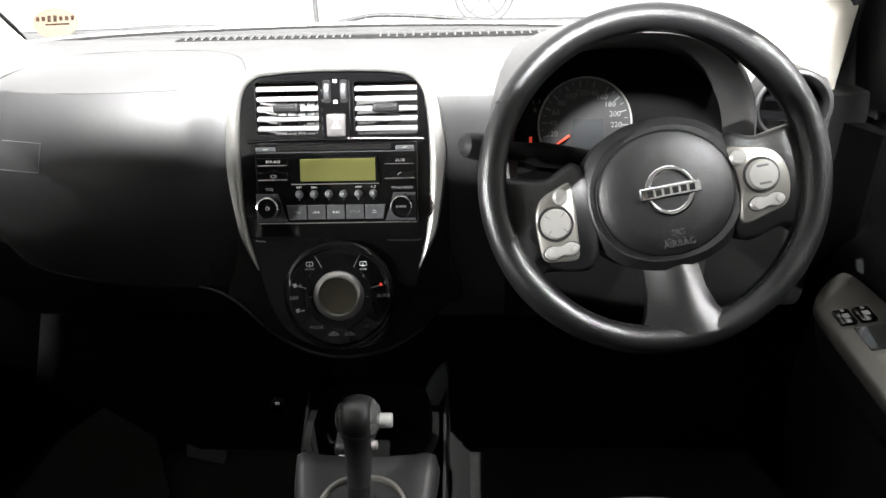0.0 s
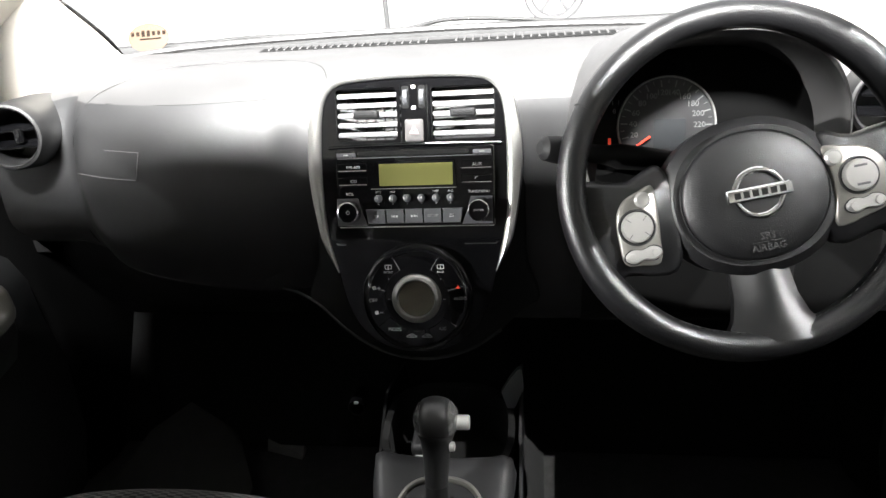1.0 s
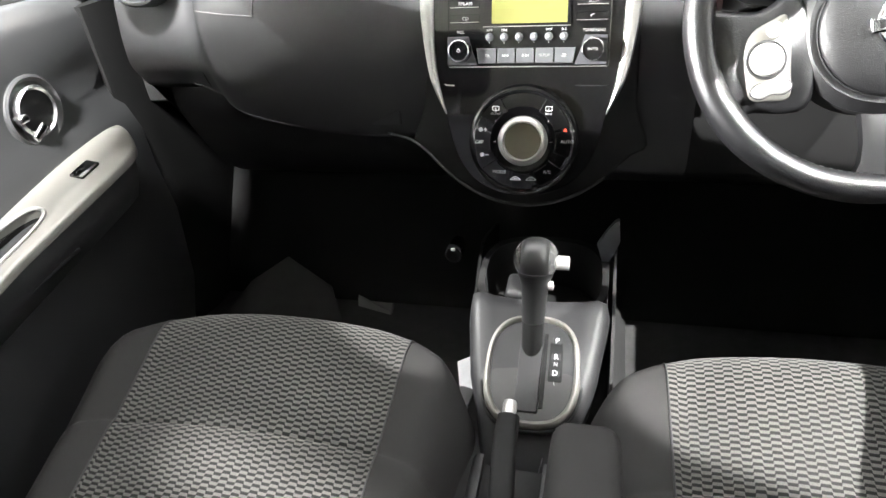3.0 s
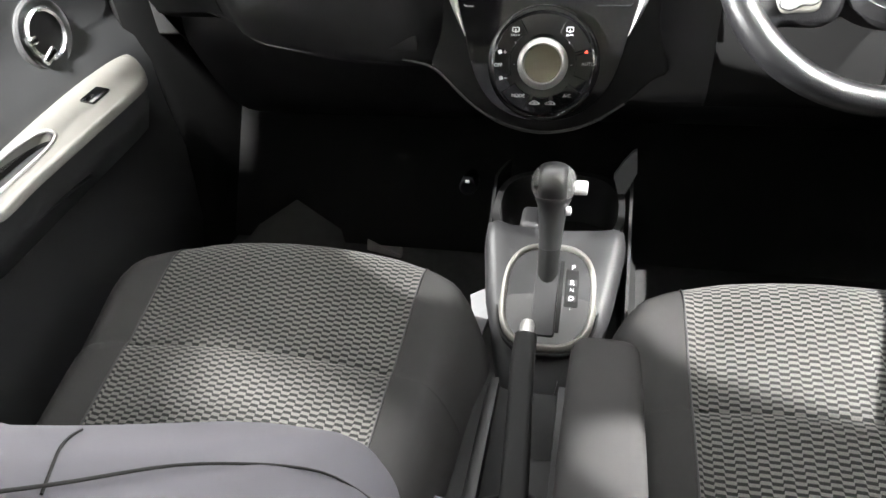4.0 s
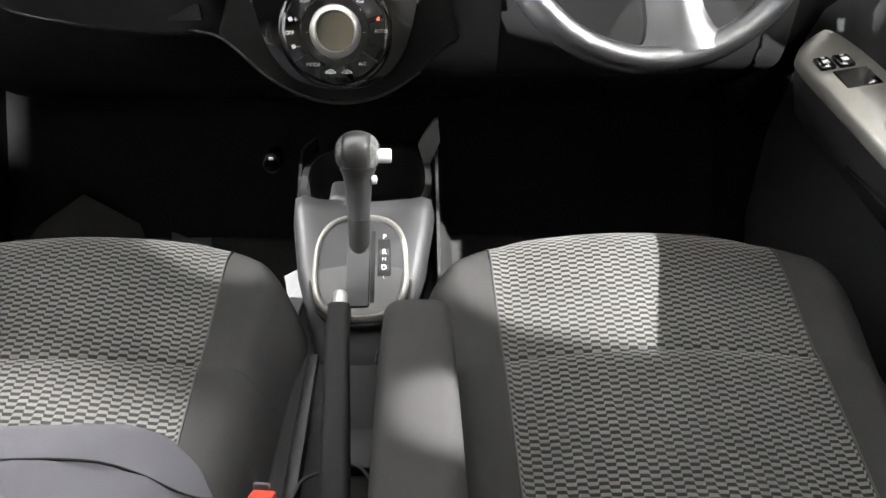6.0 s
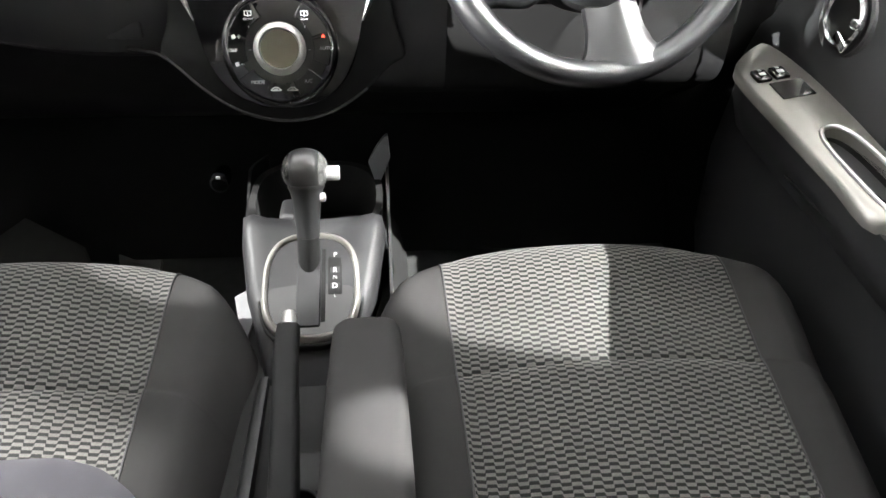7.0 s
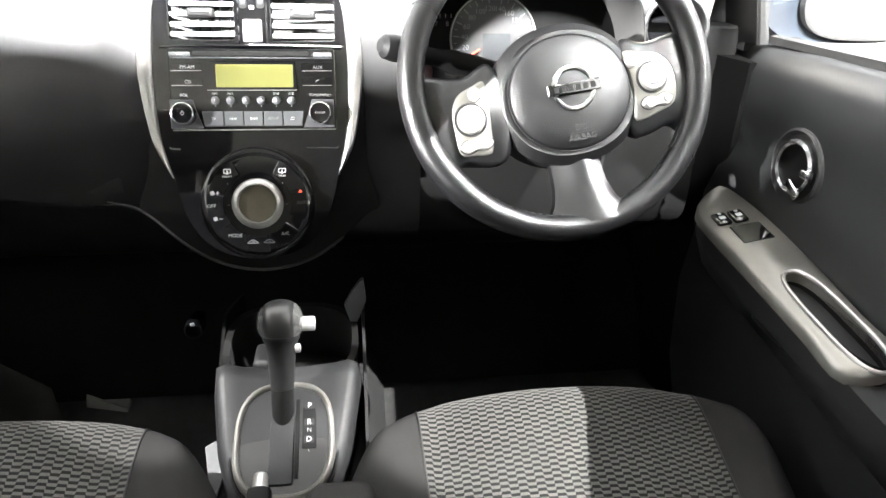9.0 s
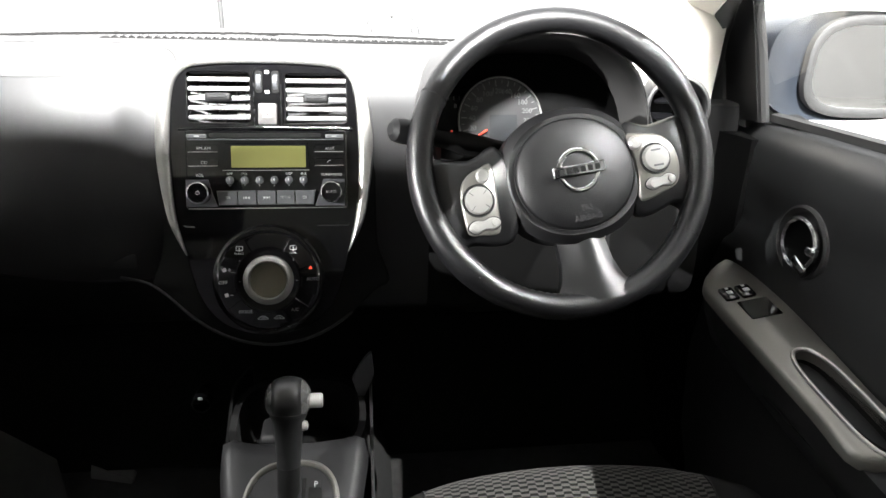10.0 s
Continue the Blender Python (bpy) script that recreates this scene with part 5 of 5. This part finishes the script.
def door(s, name):
    d = tagged(new(name), "black plastic door trim with a silver armrest and wind-up glass", "door", "", "structure")

    def P(pts):
        return [(s * x, y, z) for x, y, z in pts]

    # inner skin, swept along the car
    rings = []
    for y, fx, belt in ((1.0, 0.016, 0.697), (0.90, 0.012, 0.704), (0.83, 0.004, 0.709), (0.74, 0.0, 0.715), (0.60, 0.0, 0.720), (0.40, 0.0, 0.724), (0.15, 0.0, 0.728), (-0.12, 0.004, 0.73)):
        prof = [(0.745, belt - 0.03), (0.735, belt - 0.002), (0.715, belt), (0.700, belt - 0.008), (0.690, belt - 0.04), (0.690, 0.61), (0.694, 0.56), (0.678, 0.518), (0.672, 0.47), (0.672, 0.40), (0.668, 0.30), (0.675, 0.15), (0.69, 0.05), (0.745, 0.05)]
        rings.append(P([(x + (fx if 1 < k < 13 else 0), y, z) for k, (x, z) in enumerate(prof)]))
    part("door_skin", loft(rings), DOORSKIN, d, smooth=60)
    # armrest: dark body and silver top with its pull pocket
    body = []
    for y, xi, xo, zt in ((0.77, 0.612, 0.668, 0.492), (0.755, 0.598, 0.675, 0.497), (0.72, 0.5945, 0.69, 0.494), (0.60, 0.596, 0.70, 0.481), (0.43, 0.598, 0.70, 0.463), (0.30, 0.60, 0.70, 0.45), (0.0, 0.61, 0.70, 0.44)):
        body.append(P([(xo, y, zt - 0.008), (xi + 0.005, y, zt - 0.010), (xi + 0.006, y, zt - 0.038), (xi + 0.025, y, zt - 0.085), (0.70, y, zt - 0.13)]))
    part("armrest_body", loft(body), DOORSKIN, d, "black underside of the armrest", smooth=60)
    # outline of the top in its own plane: x across, y along the car
    top_line = smooth_line([(0.600, 0.425, 0), (0.5965, 0.50, 0), (0.594, 0.60, 0), (0.5915, 0.70, 0), (0.593, 0.742, 0), (0.602, 0.764, 0), (0.618, 0.782, 0), (0.640, 0.800, 0), (0.656, 0.803, 0), (0.667, 0.775, 0), (0.674, 0.70, 0), (0.673, 0.60, 0), (0.668, 0.50, 0), (0.664, 0.425, 0)], 4, True)
    pocket = [(0.6345 + 0.0205 * math.copysign(abs(math.cos(a)) ** 0.8, math.cos(a)), 0.502 + 0.086 * math.copysign(abs(math.sin(a)) ** 0.6, math.sin(a))) for a in (2 * math.pi * k / 36 for k in range(36))]
    sw = [(0.612, 0.655), (0.648, 0.655), (0.648, 0.700), (0.612, 0.700)]
    bm = plate([(p.x, p.y) for p in top_line], -0.014, 0.0, 0.004, [pocket])
    for v in bm.verts:
        v.co = Vector((s * v.co.x, v.co.y, v.co.z + 0.4955 + 0.105 * (v.co.y - 0.72) + 0.18 * (v.co.x - 0.60)))
    part("armrest_top", bm, SATIN, d, "silver grey armrest panel with a pull pocket", smooth=50)
    edge = [(s * p[0], p[1], 0.4960 + 0.105 * (p[1] - 0.72) + 0.18 * (p[0] - 0.60)) for p in pocket]
    part("pocket_rim", tube(edge, 0.0028, 8, True), SILVER, d)
    well = [[(s * p[0], p[1], z) for p in pocket] for z in (0.475, 0.42)]
    part("pocket_well", loft(well, caps=False), MATT, d, "dark pull pocket")
    part("pocket_floor", rbox(0.05, 0.19, 0.004, 0, at=(s * 0.6345, 0.502, 0.418)), MATT, d)

    def on_top(x, y, lift=0.0):
        return (s * x, y, 0.4955 + 0.105 * (y - 0.72) + 0.18 * (x - 0.60) + lift)

    tilt = pose(0, 0, 0, 6, -s * 10, 0)
    if s > 0:
        part("switch_recess", rbox(0.042, 0.040, 0.006, 0.001, 1, at=on_top(0.636, 0.678, -0.0015), m=tilt), GLOSS, d, "black switch well")
        for x in (0.613, 0.636):
            b = part("window_switch", rbox(0.019, 0.026, 0.008, 0.002, 2, at=on_top(x, 0.716, 0.001), m=tilt), GLOSS, d, "black window switch with a white mark")
            part("switch_mark", rbox(0.008, 0.007, 0.001, 0.0003, 1, at=on_top(x, 0.715, 0.0055), m=tilt), WHITE, b)
            part("switch_mark", rbox(0.004, 0.004, 0.001, 0.0003, 1, at=on_top(x, 0.7245, 0.0055), m=tilt), WHITE, b)
    else:
        part("window_switch", rbox(0.022, 0.040, 0.006, 0.002, 2, at=on_top(0.630, 0.682, 0.0005), m=tilt), GLOSS, d, "single black window switch")
    # door handle: chromed ring round a dark cup
    hm = Matrix.Translation((s * 0.691, 0.700, 0.580)) @ pose(0, 0, 0, 0, -s * 90, 0)
    part("handle_cup", lathe([(0.050, -0.004), (0.0505, 0.004), (0.047, 0.006), (0.0435, 0.002), (0.036, -0.002), (0.030, -0.004), (0, -0.004)], 40), PLASTIC, d, "round recess round the handle", hm)
    part("handle_ring", lathe([(0.0290, 0.001), (0.0295, 0.007), (0.0325, 0.0095), (0.0362, 0.007), (0.0368, 0.002), (0.033, 0.0)], 44, ring=True), HANDLE, d, "chromed handle ring", hm)
    part("handle_hollow", lathe([(0, 0.0005), (0.0292, 0.0005), (0.0292, 0.0018), (0, 0.0018)], 36), MATT, d, "", hm)
    part("lock_knob", rbox(0.014, 0.018, 0.012, 0.004, 3, at=(s * 0.681, 0.6655, 0.582)), CHROME, d, "small chromed lock knob")
    part("handle_lever", rbox(0.008, 0.030, 0.014, 0.004, 3, at=(s * 0.684, 0.688, 0.553), m=pose(0, 0, 0, 25, 0, 0)), CHROME, d)
    # woven insert at the rear of the door
    part("cloth_insert", loft([P([(0.688, y, a), (0.684, y, (a + b) / 2), (0.688, y, b), (0.699, y, b), (0.699, y, a)]) for y, a, b in ((0.50, 0.54, 0.56), (0.47, 0.525, 0.60), (0.40, 0.52, 0.63), (0.10, 0.51, 0.645), (-0.1, 0.51, 0.645))]), WOVEN, d, "woven cloth insert", smooth=60)
    # window frame, sail panel, glass
    part("belt_seal", loft([P([(0.712, y, z), (0.712, y, z + 0.010), (0.724, y, z + 0.012), (0.726, y, z)]) for y, z in ((0.86, 0.708), (0.6, 0.719), (0.3, 0.724), (-0.12, 0.729))]), RUBBER, d, "rubber seal")
    sail = [(0.985, 0.690), (0.868, 0.7065), (0.885, 0.80), (0.900, 0.875), (0.905, 0.905), (0.945, 0.875), (0.972, 0.80)]
    part("sail_panel", loft([P([(x0 - 0.16 * (z - 0.7), y, z) for y, z in sail]) for x0 in (0.700, 0.712)]), SHROUD, d, "grey triangular corner panel", smooth=40)
    part("pillar_seal", tube(smooth_line(P([(0.685, 1.00, 0.64), (0.678, 0.995, 0.70), (0.664, 0.985, 0.77), (0.650, 0.955, 0.835), (0.634, 0.895, 0.905), (0.618, 0.79, 0.98), (0.595, 0.60, 1.07), (0.58, 0.42, 1.12), (0.57, 0.1, 1.14), (0.57, -0.12, 1.14)]), 4), 0.027, 10), RUBBER, d, "black door seal")
    part("window_channel", tube(smooth_line(P([(0.708, 0.868, 0.705), (0.694, 0.885, 0.80), (0.68, 0.900, 0.885), (0.667, 0.85, 0.95), (0.64, 0.70, 1.035), (0.615, 0.50, 1.10), (0.605, 0.2, 1.13), (0.605, -0.12, 1.135)]), 4), 0.0085, 8), RUBBER, d, "black window channel")
    gl = part("window_glass", loft([P([(0.716 - 0.27 * (z - 0.71), y, z), (0.719 - 0.27 * (z - 0.71), y, z)]) + P([(0.719 - 0.27 * (0.70 - 0.71), y, 0.70), (0.716 - 0.27 * (0.70 - 0.71), y, 0.70)]) for y, z in ((0.875, 0.73), (0.90, 0.88), (0.85, 0.94), (0.70, 1.025), (0.50, 1.09), (0.2, 1.12), (-0.12, 1.125))]), GLASS, d, "clear side glass")
    gl.visible_shadow = False
    # kick panel in front of the door, near-black to hold the gap's shade
    part("kick_panel", loft([P([(x, y, 0.05), (x - 0.003, y, 0.68), (0.72, y, 0.68), (0.72, y, 0.05)]) for x, y in ((0.694, 0.86), (0.675, 0.92), (0.675, 1.12))]), SHADE_BLACK, d, "dark kick panel")
    return d


door(1, "door_1")
door(-1, "door_2")

# ---- door mirrors ----


def mirror(s):
    m = thing("door_mirror", "blue-grey door mirror with a black base", "mirror", None, "door mirrors")
    rings = []
    for y, w, h, dx in ((1.06, 0.02, 0.02, 0.0), (1.045, 0.09, 0.045, 0.0), (1.01, 0.125, 0.066, 0.0), (0.96, 0.140, 0.077, 0.0), (0.91, 0.145, 0.080, 0.002), (0.885, 0.143, 0.079, 0.004)):
        rings.append([(s * (0.845 + dx + p[0]), y, 0.783 + p[1]) for p in oval(w, h, 36, (0, 0), 0.62)])
    rings.append([(s * (0.875 + p[0]), 0.900, 0.783 + p[1]) for p in oval(0.105, 0.066, 36, (0, 0), 0.62)])
    part("housing", loft(rings), PAINT, m, "blue-grey painted shell", smooth=60)
    part("inner_rim", band([(x, y) for x, y in oval(0.112, 0.074, 40, (0, 0), 0.62)], [(x, y) for x, y in oval(0.100, 0.060, 40, (0, 0), 0.62)], 0.0, 0.012, 0.002), RUBBER, m, "black rim", Matrix.Translation((s * 0.878, 0.892, 0.783)) @ pose(0, 0, 0, 90, 0, 0))
    part("mirror_glass", plate(oval(0.101, 0.061, 40, (0, 0), 0.62), 0.0, 0.004, 0.0005), MIRROR, m, "mirror glass", Matrix.Translation((s * 0.878, 0.887, 0.783)) @ pose(0, 0, 0, 90, 0, -s * 5))
    part("foot", loft([[(s * x, y, z) for y, z in ((0.90, a), (1.0, a), (1.0, b), (0.90, b))] for x, a, b in ((0.70, 0.690, 0.745), (0.76, 0.695, 0.745), (0.83, 0.705, 0.745))]), RUBBER, m, "black mirror foot")
    return m


mirror(1), mirror(-1)

# ---- windscreen sticker and wipers ----
st = tagged(new("windscreen_sticker"), "round orange sticker on the lower windscreen", "sticker")
st.matrix_world = Matrix.Translation((-0.485, 1.105, 0.808)) @ pose(0, 0, 0, 63, 0, 8)
part("disc", plate(oval(0.034, 0.024, 40), 0, 0.0008, 0.0002), ORANGE, st, "pale orange disc")
for k in range(7):
    part("print_bar", rbox(0.0052, 0.010 if k in (2, 3) else 0.0068, 0.0004, 0, at=(-0.026 + 0.0087 * k, 0.007, 0.001)), BROWN, st)
part("print_bar", rbox(0.036, 0.0025, 0.0004, 0, at=(0.003, -0.002, 0.001)), BROWN, st)
for pts in ([(-0.62, 1.175, 0.762), (-0.45, 1.20, 0.768), (-0.3, 1.215, 0.770), (-0.16, 1.22, 0.766)], [(-0.12, 1.225, 0.766), (-0.04, 1.23, 0.776), (0.04, 1.23, 0.778), (0.25, 1.22, 0.766), (0.45, 1.20, 0.758)]):
    w = thing("windscreen_wiper", "black windscreen wiper lying on the cowl", "wiper", None, "wipers")
    path = smooth_line(pts, 6)
    part("blade", tube(path, 0.004, 8), RUBBER, w)
    part("wiper_arm", tube([p + Vector((0, 0.012, 0.012 * math.sin(math.pi * i / (len(path) - 1)))) for i, p in enumerate(path)], 0.0035, 8), RUBBER, w)
cow = []
for x in [-0.68 + 1.36 * k / 12 for k in range(13)]:
    b = 0.05 * (1 - (x / 0.68) ** 2)
    cow.append([(x, 1.135 + b, 0.778), (x, 1.14 + b, 0.786), (x, 1.24 + b, 0.775), (x, 1.30 + b, 0.74), (x, 1.30 + b, 0.70), (x, 1.135 + b, 0.74)])
solid("cowl", loft(cow), RUBBER, "black cowl below the windscreen", "cowl", "structure")

# grey felt mat and a scrap lying on it in the passenger footwell
mat_bm = loft([[(x, y, z) for x, y in ((-0.64, 0.70), (-0.60, 0.965), (-0.52, 1.0), (-0.42, 0.965), (-0.36, 0.86), (-0.36, 0.70))] for z in (0.0405, 0.047)])
for v in mat_bm.verts:
    v.co.z += max(0.0, (v.co.y - 0.94)) * 1.3 + 0.02
    v.co.y -= max(0.0, (v.co.y - 0.94)) * 0.1 + 0.02
solid("floor_mat", mat_bm, MATGREY, "grey felt mat in the passenger footwell", "floor mat")

scrap = bmesh.new()
rows = []
for k in range(8):
    f = k / 7
    rows.append([(-0.372 + 0.075 * f, 0.958 + 0.030 * (j / 5 - 0.5) - 0.02 * f, 0.052 + 0.010 * math.sin(3 * f + j) * math.sin(math.pi * j / 5) + 0.012 * math.sin(math.pi * j / 5)) for j in range(6)] + [(-0.372 + 0.075 * f, 0.958 - 0.02 * f, 0.0455)])
solid("crumpled_scrap", loft(rows, bm=scrap), SCRAP, "small crumpled grey scrap on the footwell carpet", "scrap")

# hall beyond the bonnet: slim post, and a car wheel on an added stand
solid("hall_post", tube([(-0.485, 3.1, -0.22), (-0.485, 3.1, 3.2)], 0.011, 12), PALE, "slim grey post in the showroom", "post")
dw = thing("far_wheel", "pale car wheel in the showroom on an added slim stand", "wheel")
wm = Matrix.Translation((0.265, 3.2, 0.610)) @ pose(0, 0, 0, 90, 0, 0)
part("outer_ring", band(oval(0.135, 0.135, 48), oval(0.128, 0.128, 48), -0.02, 0.02, 0.003), RIMPAINT, dw, "", wm)
part("rim", band(oval(0.105, 0.105, 48), oval(0.099, 0.099, 48), -0.02, 0.02, 0.003), RIMPAINT, dw, "", wm)
for k in range(5):
    a = radians(90 + 72 * k)
    part("spoke", rbox(0.10, 0.012, 0.012, 0.003, 2, at=(0.05 * math.cos(a), 0.05 * math.sin(a), 0), m=pose(0, 0, 0, 0, 0, 90 + 72 * k)), RIMPAINT, dw, "", wm)
part("stand", tube([(0.265, 3.23, -0.22), (0.265, 3.23, 0.49)], 0.01, 10), RIMPAINT, dw)
